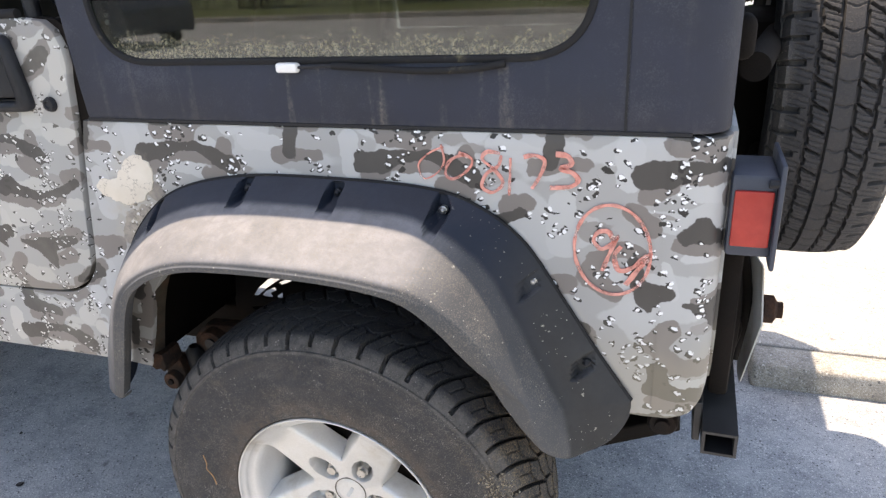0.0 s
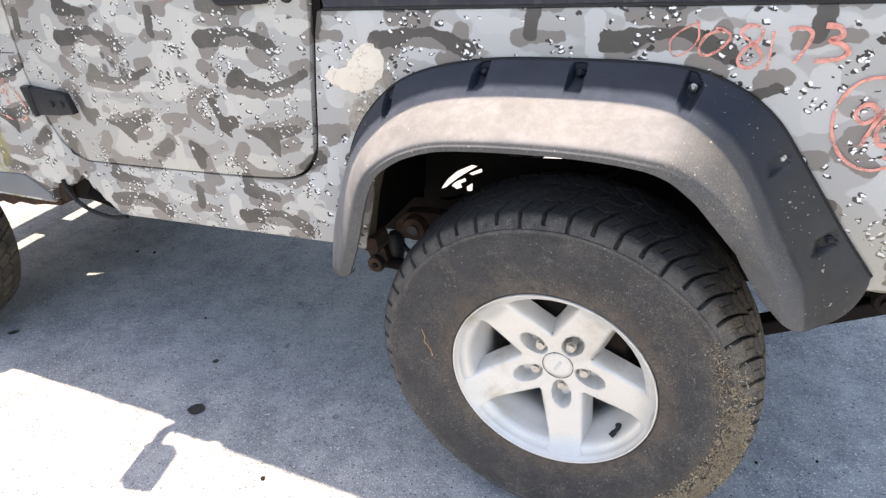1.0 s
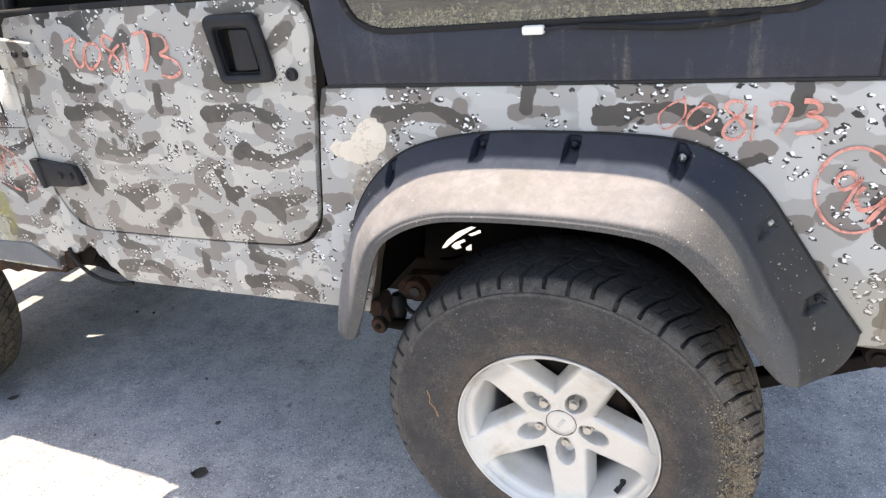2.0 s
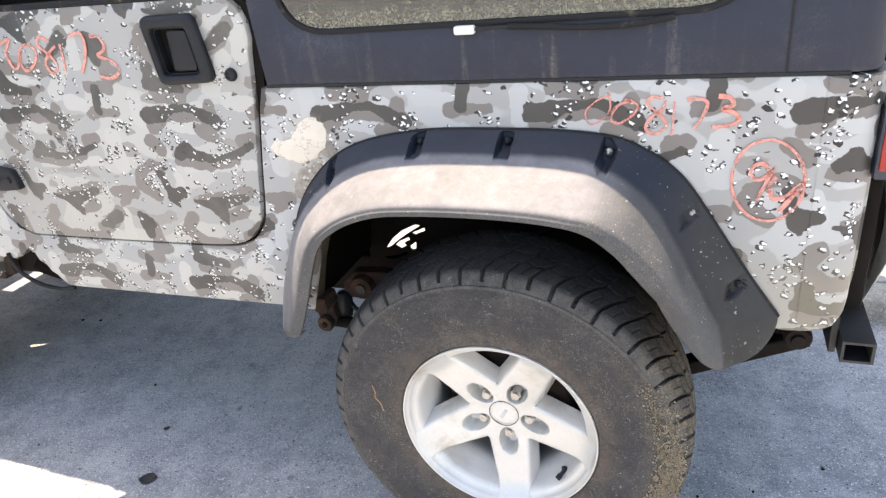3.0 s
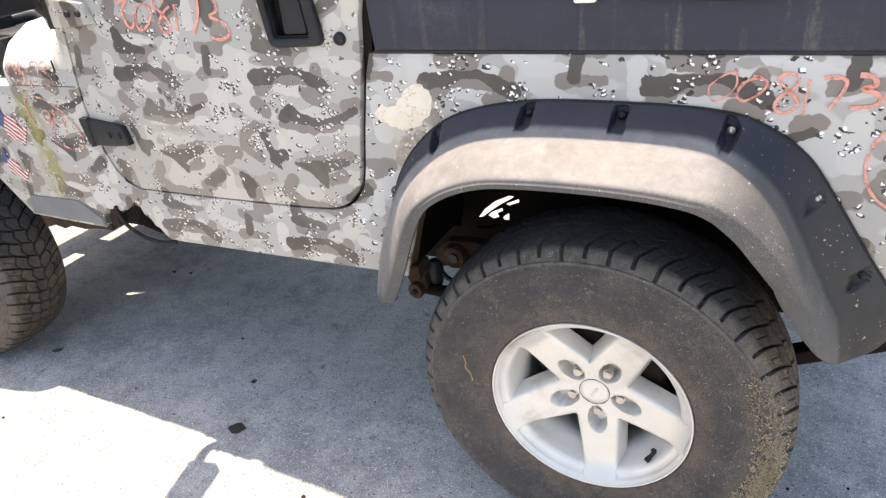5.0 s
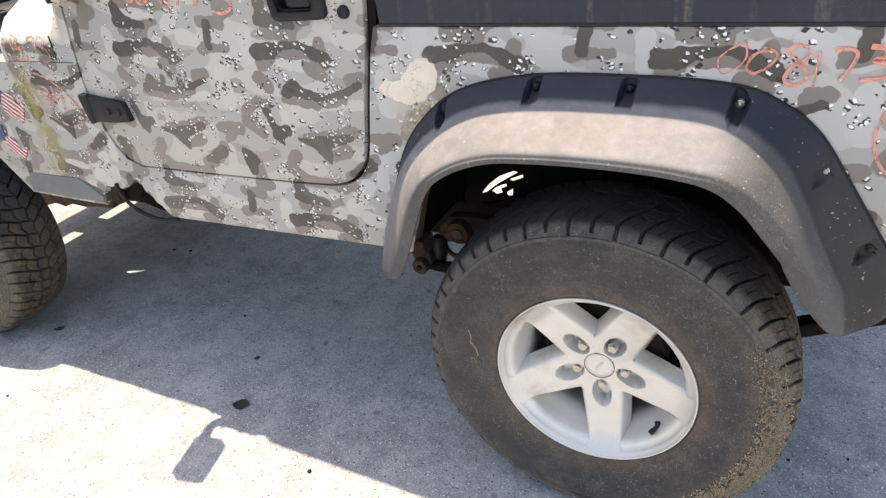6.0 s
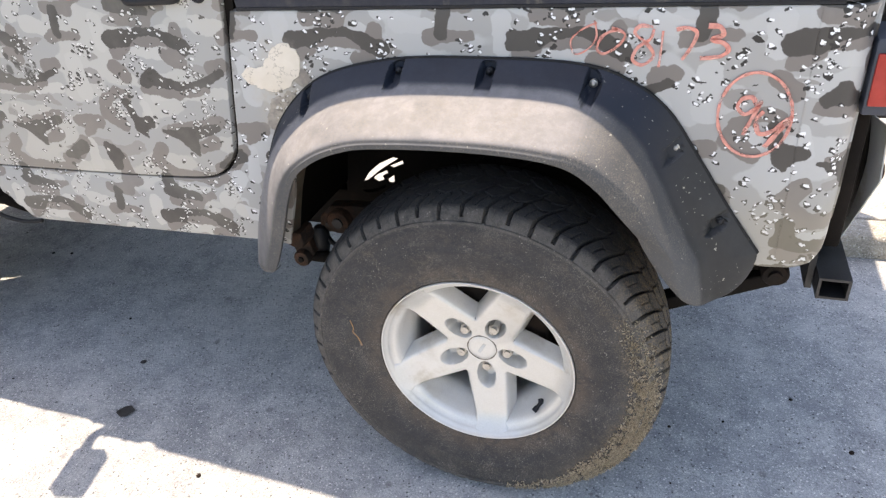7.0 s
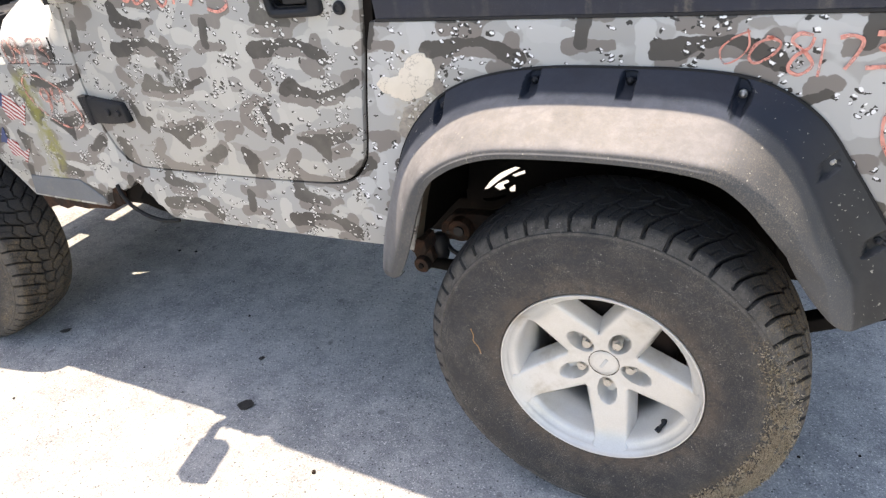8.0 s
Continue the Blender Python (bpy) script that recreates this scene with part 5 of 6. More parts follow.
# ---- wheels ----
def tyre_mesh(name, kind, material, R=0.402, pitches=52, per=20, bulk=0.399, slim=0.87):
    """A tyre about the y axis, its outer face towards -y, with real tread blocks."""
    prof = [(0.216, -0.098), (0.2232, -0.1095), (0.229, -0.1160), (0.236, -0.1155), (0.247, -0.1185), (0.268, -0.1250), (0.295, -0.129), (0.300, -0.1312), (0.305, -0.1305), (0.325, -0.129), (0.340, -0.127), (0.345, -0.129), (0.350, -0.1285), (0.356, -0.1270), (0.361, -0.1255), (0.3625, -0.1275), (0.3660, -0.1268), (0.3675, -0.1235), (0.374, -0.1205), (0.380, -0.1165), (0.386, -0.111)]
    tread = [(R - 0.010 * (abs(w) / 0.104) ** 3, w) for w in np.linspace(-0.104, 0.104, 68)]
    prof = np.array(prof + tread + [(r, -y) for r, y in reversed(prof)])
    n = pitches * per
    th = np.arange(n) / n * 2 * math.pi
    r = np.repeat(prof[:, 0][:, None], n, 1)
    w = np.repeat(prof[:, 1][:, None], n, 1)
    ph = np.arange(n)[None, :] / per
    aw = np.abs(w)
    tri = np.abs(((ph + np.where(w > 0, 0.5, 0)) % 1) - 0.5) * 2
    if kind == "blocks":
        half = np.where(w > 0, 0.5, 0)
        inward = np.clip(1 - aw / 0.108, 0, 1)
        sweep = 1.2 * inward ** 1.2
        on = (aw <= 0.104) & (r > 0.385)
        wide = 0.145 - 0.035 * np.clip(inward / 0.5, 0, 1)
        alt = ((ph / 2 + half / 2) % 1) < 0.5
        lug = (((ph + half + sweep) % 1) < wide) & (aw > 0.016)
        cut = lug & (on | (r > 0.377) | (alt & (r > 0.371)))
        saw = np.abs(((ph + 0.3) % 1) - 0.5) * 2
        ring = on & ((np.abs(aw - 0.060 - 0.016 * (tri - 0.5)) < 0.0017) | (np.abs(aw - 0.020 - 0.012 * (saw - 0.5)) < 0.0018))
        mid = on & (aw < 0.016) & (((ph + w * 9) % 1) < 0.09)
        sipe = on & (aw > 0.066) & (aw < 0.098) & (((ph + half + sweep + 0.46) % 1) < 0.05)
        depth = np.where(cut | ring | mid, 0.015, np.where(sipe, 0.003, 0))
    else:
        on = (aw <= 0.104) & (r > 0.385)
        ring = on & ((np.abs(aw - 0.021 - 0.002 * (tri - 0.5)) < 0.0028) | (np.abs(aw - 0.058 - 0.003 * (tri - 0.5)) < 0.0032))
        slash = (ph + w * 13) % 1
        lat1 = on & (aw > 0.021) & (aw < 0.058) & (slash < 0.09 + 0.10 * np.clip((aw - 0.030) / 0.028, 0, 1))
        slot = (ph + np.where(w > 0, 0.4, 0)) % 1
        lat2 = (r > 0.356) & (aw > 0.078) & (slot < 0.20)
        sipe = on & (((aw > 0.064) & (aw < 0.100) & (slot > 0.25)) | ((aw > 0.026) & (aw < 0.053))) & (((ph * 4 + w * 26) % 1) < 0.22)
        vee = on & (aw < 0.019) & (np.abs(((ph + aw * 9) % 1) - 0.5) < 0.045)
        depth = np.where(ring | lat1 | lat2, 0.009, 0) + np.where((sipe | vee) & ~ring, 0.0022, 0)
    flank = (aw > 0.106)
    rr = r - depth * np.where(flank, 0.6, 1.0)
    ww = w - np.sign(w) * depth * np.where(flank, 0.45, 0.0)
    # to the rim's true bead, and a narrower section
    rr = 0.2070 + (rr - 0.216) * (bulk - 0.2070) / (R - 0.216)
    ww = ww * slim
    co = np.stack([rr * np.cos(th)[None, :], ww, rr * np.sin(th)[None, :]], -1).reshape(-1, 3)
    # the tyre stands on the ground: flattened at the foot
    if kind == "blocks":
        low = co[:, 2] < -0.372
        co[low, 2] = -0.372 + (co[low, 2] + 0.372) * (WHEEL_Z - 0.373) / (bulk - 0.372)
    m = len(prof)
    a = np.arange(m - 1)[:, None] * n
    k = np.arange(n)[None, :]
    k2 = (k + 1) % n
    quads = np.stack([a + k, a + n + k, a + n + k2, a + k2], -1).reshape(-1, 4)
    me = bpy.data.meshes.new(name)
    me.from_pydata(co.tolist(), [], quads.tolist())
    me.materials.append(material)
    me.shade_smooth()
    me.set_sharp_from_angle(angle=radians(32))
    return me


def spoke_bm():
    """Five broad flat spokes with a lug pocket at each root."""
    bm = bmesh.new()
    tan36 = math.tan(math.pi / 5)
    P0, P1, NP, NT = 0.0, 0.2125, 74, 30
    for sp in range(5):
        ang = radians(-83 + 72 * sp)
        c, s = math.cos(ang), math.sin(ang)
        grid = []
        for i in range(NP + 1):
            p = P0 + (P1 - P0) * i / NP
            full = 0.0490 - 0.0105 * max(0.0, (p - 0.068) / 0.135) + 0.010 * max(0.0, (p - 0.180) / 0.032) ** 2
            T = min(full, p * tan36)
            free = p * tan36 > full
            row = []
            for k in range(NT + 1):
                u = 2 * k / NT - 1
                t = u * T
                y = -0.032 - 0.036 * (p / 0.2) ** 1.25 - 0.021 * max(0.0, (p - 0.165) / 0.0475) ** 2
                d = math.hypot((p - 0.0735) / 0.0335, t / 0.0210)
                y += 0.034 * (1 - min(1, max(0, (d - 0.76) / 0.26)))
                if free:
                    y += 0.006 * max(0.0, (abs(u) - 0.84) / 0.16) ** 2
                row.append(bm.verts.new((p * c - t * s, y, p * s + t * c)))
            if free:
                for sgn, lst in ((-1, 0), (1, 1)):
                    walls = []
                    for q in (0.35, 0.7, 1.0):
                        t = sgn * (T + 0.012 * q)
                        walls.append(bm.verts.new((p * c - t * s, y + 0.036 * q, p * s + t * c)))
                    row = (list(reversed(walls)) + row) if sgn < 0 else (row + walls)
            grid.append((free, row))
        for (fa, a), (fb, b) in zip(grid, grid[1:]):
            if fa == fb:
                for k in range(len(a) - 1):
                    bm.faces.new((a[k], a[k + 1], b[k + 1], b[k]))
            else:
                for k in range(NT):
                    bm.faces.new((a[k], a[k + 1], b[k + 4], b[k + 3]))
    bmesh.ops.remove_doubles(bm, verts=bm.verts, dist=0.0002)
    return bm


RIM_MESH = finish("rim", spoke_bm(), SILVER, 38)
BARREL_MESH = finish("rim_barrel", lathe([(0.216, -0.085), (0.2210, -0.092), (0.2218, -0.0970), (0.2205, -0.0985), (0.2185, -0.0983), (0.2168, -0.0955), (0.2150, -0.0915), (0.2120, -0.0900), (0.2095, -0.0850), (0.2070, -0.0790), (0.2000, -0.0755), (0.1950, -0.0720), (0.1905, -0.0620), (0.187, -0.044), (0.180, -0.024), (0.172, -0.008), (0.169, 0.006), (0.172, 0.03), (0.18, 0.09), (0.206, 0.105), (0.218, 0.112)], 128), SILVER, 50)
DRUM_MESH = finish("brake_drum", lathe([(0, 0.004), (0.07, 0.004), (0.085, 0.010), (0.135, 0.014), (0.142, 0.022), (0.142, 0.10), (0.183, 0.104)], 48), DRUM, 40)
CAP_MESH = finish("centre_cap", lathe([(0, -0.0372), (0.022, -0.0370), (0.0305, -0.0360), (0.0322, -0.0342), (0.0326, -0.0300)], 40), SILVER, 40)
CAP_RING_MESH = finish("cap_ring", lathe([(0.0322, -0.0350), (0.0324, -0.0365), (0.0332, -0.0367), (0.0340, -0.0364), (0.0342, -0.0350)], 48), DUSTY, 40)
nut = bmesh.new()
bmesh.ops.create_cone(nut, cap_ends=True, segments=6, radius1=0.0124, radius2=0.0124, depth=0.026, matrix=Matrix.Rotation(radians(90), 4, "X"))
bmesh.ops.create_cone(nut, cap_ends=True, segments=16, radius1=0.0062, radius2=0.0092, depth=0.009, matrix=Matrix.Translation((0, -0.0175, 0)) @ Matrix.Rotation(radians(90), 4, "X"))
NUT_MESH = finish("lug_nut", nut, NUT, 30)
VALVE_MESH = finish("valve_stem", rod([(0, 0.006, 0.002), (0, -0.002, 0.0), (-0.004, -0.008, 0.0), (-0.010, -0.014, 0.0), (-0.012, -0.016, 0.0), (-0.022, -0.026, 0.0)], [0.009, 0.008, 0.0055, 0.0055, 0.0075, 0.0075], 10), BLACK, 60)
BADGE_MESH = finish("cap_mark", box(-0.014, 0.014, -0.0380, -0.0362, -0.0035, 0.0035, 0.0006), PRIMER)
TYRE_MESH = tyre_mesh("tyre", "blocks", TYRE)
SPARE_MESH = tyre_mesh("spare_tyre", "ribs", TYRE_SPARE, 0.395, 62, 20, 0.395, 1.0)


SLIM = Matrix.Diagonal((0.976, 1, 0.976, 1))


def wheel(name, m, tyre, label=""):
    """brake drum > rim, barrel, cap, nuts, valve, tyre"""
    w = new(name, DRUM_MESH)
    w.parent = jeep
    w.matrix_basis = m
    tagged(w, label)

    def sub(nm, me, mm=Matrix(), lab=""):
        o = new(nm, me)
        o.parent = w
        o.matrix_basis = mm
        return tagged(o, lab)

    sub("tyre", tyre, pose(0, 0.004, 0), "dusty brown-black all-terrain tyre" if tyre is TYRE_MESH else "black ribbed spare tyre")
    sub("rim", RIM_MESH, SLIM, "silver five-spoke alloy rim")
    sub("rim_barrel", BARREL_MESH, SLIM)
    sub("centre_cap", CAP_MESH)
    sub("cap_ring", CAP_RING_MESH, Matrix(), "dark dirt ring round the cap")
    sub("cap_mark", BADGE_MESH, pose(0, 0, 0, 0, -60, 0))
    for k in range(5):
        a = radians(-83 + 72 * k)
        sub("lug_nut", NUT_MESH, pose(0.0565 * math.cos(a), -0.013, 0.0565 * math.sin(a), 0, math.degrees(a), 0), "dull lug nut")
    a = radians(-42)
    sub("valve_stem", VALVE_MESH, pose(0.181 * math.cos(a), -0.050, 0.181 * math.sin(a), 0, -42, 0) @ Matrix.Scale(0.78, 4), "black rubber valve stem")
    return w


wheel("wheel", pose(-0.0005, 0.0115, WHEEL_Z), TYRE_MESH, "five-spoke silver wheel with all-terrain tyre")
wheel("wheel", pose(FRONT_X + 0.010, -0.006, WHEEL_Z + 0.002, 0, 31, 4) @ Matrix.Diagonal((1.006, 1.13, 1.006, 1)), TYRE_MESH, "five-spoke silver wheel with all-terrain tyre")
wheel("wheel", pose(0, 1.52, WHEEL_Z, 0, 12, 180), TYRE_MESH, "five-spoke silver wheel with all-terrain tyre")
wheel("wheel", pose(FRONT_X, 1.52, WHEEL_Z, 0, 50, 184), TYRE_MESH, "five-spoke silver wheel with all-terrain tyre")
wheel("spare_wheel", pose(0.818, 0.72, 1.10, 0, 20, 90) @ Matrix.Diagonal((1, 0.83, 1, 1)), SPARE_MESH, "spare wheel carried on the tailgate")
part("spare_carrier", box(0.64, 0.78, 0.56, 0.88, 0.92, 1.22, 0.03), UNDER, jeep, "black spare-wheel carrier", smooth=40)
for z in (0.96, 1.19):
    part("carrier_arm", rod([(0.66, 0.16, z), (0.72, 0.55, z)], 0.022, 16), UNDER, jeep, smooth=60)
for z, rr in ((1.235, 0.030), (1.315, 0.024)):
    part("tailgate_hinge", box(0.60, 0.655, 0.12, 0.18, z - 0.032, z + 0.032, 0.016, 3), UNDER, jeep, "black rear hinge", smooth=40)

# ---- running gear seen through the arch ----
part("rear_axle", rod([(0, 0.10, 0.391), (0, 1.42, 0.391)], 0.042, 14), UNDER, jeep, smooth=60)
part("axle_housing", turned(lathe([(0, -0.11), (0.08, -0.10), (0.14, -0.04), (0.14, 0.04), (0.08, 0.10), (0, 0.11)], 24), Matrix.Translation((0, 0.76, 0.391))), UNDER, jeep, smooth=50)
for y, z in ((0.36, 0.46), (1.16, 0.565)):
    part("frame_rail", box(-2.75, 0.64, y - 0.035, y + 0.035, z, z + 0.115, 0.008), UNDER, jeep, "dark steel frame rail")
for hx, hz in ((-0.47, 0.46), (-0.40, 0.48)):
    part("brake_line", rod(spline([(hx - 0.25, 0.52, hz - 0.10), (hx - 0.05, 0.50, hz - 0.01), (hx + 0.05, 0.52, hz + 0.02), (hx + 0.3, 0.55, hz - 0.02)], 5), 0.006, 8), UNDER, jeep, smooth=60)
coil = bmesh.new()
rod([(0.065 * math.cos(a), 0.065 * math.sin(a), 0.36 * k / 120) for k, a in ((k, 2 * math.pi * k / 20) for k in range(121))], 0.0085, 6, coil)
coil2 = coil.copy()
part("coil_spring", turned(coil, Matrix.Translation((0.0, 0.30, 0.43))), UNDER, jeep, smooth=60)
part("coil_spring", turned(coil2, Matrix.Translation((0.0, 1.22, 0.43))), UNDER, jeep, smooth=60)
part("shock_absorber", rod([(0.10, 0.28, 0.36), (0.16, 0.33, 0.70)], 0.028, 12), UNDER, jeep, smooth=60)
arm = part("control_arm", rod([(-0.470, 0.10, 0.505), (-0.41, 0.12, 0.492), (-0.30, 0.15, 0.455), (-0.02, 0.22, 0.36)], [0.013, 0.017, 0.019, 0.019], 12), UNDER, jeep, "dark lower control arm", smooth=60)
part("bushing", rod([(-0.481, 0.070, 0.511), (-0.481, 0.074, 0.511), (-0.481, 0.126, 0.511), (-0.481, 0.130, 0.511)], [0.019, 0.0215, 0.0215, 0.019], 20), RUST, arm, "rusted eye of the lower arm", smooth=50)
part("eye", rod([(-0.481, 0.066, 0.511), (-0.481, 0.075, 0.511)], [0.007, 0.009], 12), UNDER, arm, smooth=50)
part("arm_bracket", slab(rounded([(-0.520, 0.565), (-0.462, 0.562), (-0.452, 0.520), (-0.470, 0.494), (-0.497, 0.500), (-0.506, 0.530)], [0.010] * 6, 3), 0.088, 0.118, 0.004), RUST, arm, "rusted lower arm bracket", smooth=40)
part("bump_stop", rod([(-0.450, 0.13, 0.575), (-0.450, 0.13, 0.562), (-0.450, 0.13, 0.535), (-0.456, 0.13, 0.508), (-0.457, 0.13, 0.500)], [0.012, 0.022, 0.0235, 0.021, 0.010], 18), BLACK, jeep, "black rubber bump stop", smooth=50)
mount = part("arm_mount", slab(rounded([(-0.452, 0.556), (-0.446, 0.598), (-0.412, 0.632), (-0.345, 0.637), (-0.300, 0.634), (-0.318, 0.560)], [0.012] * 6, 4), 0.135, 0.165, 0.005), RUST, jeep, "rusted upper arm bracket", smooth=40)
part("bushing", rod([(-0.386, 0.112, 0.599), (-0.386, 0.117, 0.599), (-0.386, 0.16, 0.599)], [0.028, 0.031, 0.031], 22), RUST, mount, "rusted bushing sleeve", smooth=50)
# Solid black discs stand in for the shade inside the bore and hole.
part("eye", rod([(-0.386, 0.108, 0.599), (-0.386, 0.120, 0.599)], [0.013, 0.015], 14), BLACK, mount, smooth=50)
part("hole", rod([(-0.426, 0.131, 0.580), (-0.426, 0.139, 0.580)], 0.006, 10), BLACK, mount)
part("upper_arm", rod([(-0.38, 0.15, 0.600), (-0.29, 0.17, 0.627), (-0.12, 0.20, 0.672)], 0.016, 12), RUST, jeep, "rusted upper control arm", smooth=60)
part("brake_hose", rod(spline([(-0.44, 0.14, 0.545), (-0.40, 0.12, 0.530), (-0.34, 0.16, 0.520), (-0.28, 0.22, 0.53)], 6), 0.006, 8), BLACK, jeep, "black rubber brake hose", smooth=60)
# Front axle and tie rod are added to block sunlight under the nose.
part("front_axle", rod([(FRONT_X, 0.10, 0.391), (FRONT_X, 1.42, 0.391)], 0.042, 12), UNDER, jeep, smooth=60)
part("tie_rod", rod([(FRONT_X - 0.17, 0.14, 0.36), (FRONT_X - 0.17, 1.38, 0.36)], 0.016, 8), UNDER, jeep, smooth=60)
part("muffler", rod([(-1.0, 1.02, 0.50), (-0.35, 1.02, 0.50)], 0.09, 16), RUST, jeep, smooth=50)
part("drive_shaft", rod([(-1.25, 0.76, 0.30), (-0.14, 0.76, 0.33)], 0.025, 10), UNDER, jeep, smooth=60)
part("skid_plate", box(-1.35, -0.75, 0.45, 1.10, 0.42, 0.56, 0.02), UNDER, jeep)

# ---- rear end ----
tube = bmesh.new()
outer_b = [(0.0, 0.0), (0.054, 0.0), (0.054, 0.044), (0.0, 0.044)]
inner_b = [(0.005, 0.005), (0.049, 0.005), (0.049, 0.039), (0.005, 0.039)]
rows = []
for y, ring in ((0.10, inner_b), (0.02, inner_b), (0.02, outer_b), (1.48, outer_b)):
    rows.append([tube.verts.new((0.636 + a, y, 0.592 + b)) for a, b in ring])
for a, b in zip(rows, rows[1:]):
    for k in range(4):
        tube.faces.new((a[k], a[(k + 1) % 4], b[(k + 1) % 4], b[k]))
tube.faces.new(rows[0])
tube.faces.new(rows[-1])
part("rear_bumper", tube, STEEL, jeep, "black square steel tube bumper with open end")
part("bumper_plate", box(0.622, 0.6345, 0.06, 1.44, 0.585, 0.662, 0.002), STEEL, jeep, "rust-edged bumper mounting plate")
eye = part("spring_hanger", lathe([(0, -0.02), (0.012, -0.02), (0.013, -0.012), (0.022, -0.012), (0.026, -0.006), (0.026, 0.07), (0, 0.07)], 24), DRUM, jeep, "dark rusty hanger eye", smooth=40)
eye.matrix_basis = pose(0.574, 0.095, 0.590)
part("hanger_bracket", box(0.535, 0.60, 0.115, 0.16, 0.585, 0.67, 0.008), UNDER, jeep)
part("lower_brace", slab([(0.33, 0.452), (0.60, 0.578), (0.605, 0.546), (0.36, 0.432)], 0.13, 0.17, 0.004), UNDER, jeep, "dark steel brace under the tail")
part("lower_rail", box(0.30, 0.60, 0.15, 0.21, 0.555, 0.66, 0.006), UNDER, jeep, "dark rear cross rail")

lamp = part("tail_lamp", box(0.637, 0.697, 0.020, 0.125, 0.946, 1.068, 0.006, 2), SLATE, jeep, "slate tail lamp with red side lens", smooth=40)
part("lens", box(0.642, 0.693, 0.015, 0.022, 0.963, 1.046, 0.003), LENS, lamp, "faded red plastic lens", smooth=40)
part("bezel", box(0.696, 0.703, 0.006, 0.135, 0.932, 1.086, 0.003, 2), SLATE, lamp, "scuffed dark lamp guard", smooth=40)
part("stud", rod([(0.684, 0.014, 1.058), (0.704, 0.014, 1.058)], 0.006, 8), BLACK, lamp)

pl = slab(rounded([(0.095, 0.900), (0.095, 0.800), (0.245, 0.592), (0.275, 0.600), (0.275, 0.880)], [0.012] * 5, 3), -0.0012, 0.0012)
bmesh.ops.bisect_plane(pl, geom=[*pl.verts, *pl.edges, *pl.faces], plane_co=(0, 0, 0.80), plane_no=(0, 0, 1))


def plate_bend(bm):
    """Stands the plate across the tail and bends its lower corner back."""
    for v in bm.verts:
        y, off, z = v.co.x, v.co.y, v.co.z
        v.co = Vector((0.710 - 0.11 * (y - 0.095) + 0.06 * max(0.0, 0.80 - z) - 0.09 * max(0.0, z - 0.80) + off, y, z))
    return bm


plate = part("number_plate", plate_bend(pl), PRIMER, jeep, "bent dull metal number plate on the rear corner")
for k in range(4):
    part("character_bar", plate_bend(box(0.215, 0.255, 0.0016, 0.0024, 0.66 + 0.052 * k, 0.695 + 0.052 * k)), BARE, plate)
# Dark rods added, and the bracket widened, to fill the bright gap.
for hy, hx, hz0, hz1 in ((0.11, 0.662, 0.66, 0.93), (0.15, 0.680, 0.70, 0.90), (0.13, 0.668, 0.72, 0.80)):
    part("gap_filler_rod", rod(spline([(hx, hy, hz0), (hx + 0.012, hy + 0.02, (hz0 + hz1) / 2), (hx - 0.004, hy, hz1)], 4), 0.008, 8), UNDER, jeep, smooth=60)
part("plate_bracket", box(0.640, 0.672, 0.09, 0.20, 0.66, 0.93, 0.008), UNDER, jeep, "black plate bracket", smooth=40)
part("rubber_stop", turned(lathe([(0, -0.013), (0.024, -0.013), (0.027, -0.010), (0.027, 0.006), (0.016, 0.012), (0.016, 0.022)], 20), Matrix.Translation((0.748, 0.32, 0.716)) @ Matrix.Rotation(radians(-90), 4, "Z")), RUST, jeep, "dark rubber stop", smooth=40)

# ---- stickers and paint-marker writing ----
# a cream sticker of rounded lobes, its edge worn ragged
LOBES = ((-0.369, 1.025, 0.036), (-0.388, 1.004, 0.034), (-0.409, 0.992, 0.028), (-0.451, 0.996, 0.019), (-0.430, 0.992, 0.022))
hub = Vector((-0.407, 0.990))
edge_line = []
for k in range(96):
    way = Vector((math.cos(2 * math.pi * k / 96), math.sin(2 * math.pi * k / 96)))
    reach = 0.008
    for lx, lz, lr in LOBES:
        off = Vector((lx, lz)) - hub
        along = off.dot(way)
        side = lr * lr - (off.length_squared - along * along)
        if side > 0:
            reach = max(reach, along + math.sqrt(side))
    reach *= 1 + 0.10 * noise.noise((way.x * 4, way.y * 4, 2.0)) + 0.08 * noise.noise((way.x * 13, way.y * 13, 5.0))
    edge_line.append(tuple(hub + way * reach))
part("cream_sticker", slab(edge_line, -0.0022, 0.002, 0.0006), PUTTY, jeep, "weathered cream film sticker with fine brown lines", smooth=40)


def oval(cx, cz, rx, rz, a0=0.0, a1=360.0, n=26, tilt=0.0):
    out = []
    for k in range(n + 1):
        a = radians(a0 + (a1 - a0) * k / n)
        x, z = rx * math.cos(a), rz * math.sin(a)
        out.append((cx + x + tilt * z, cz + z))
    return out


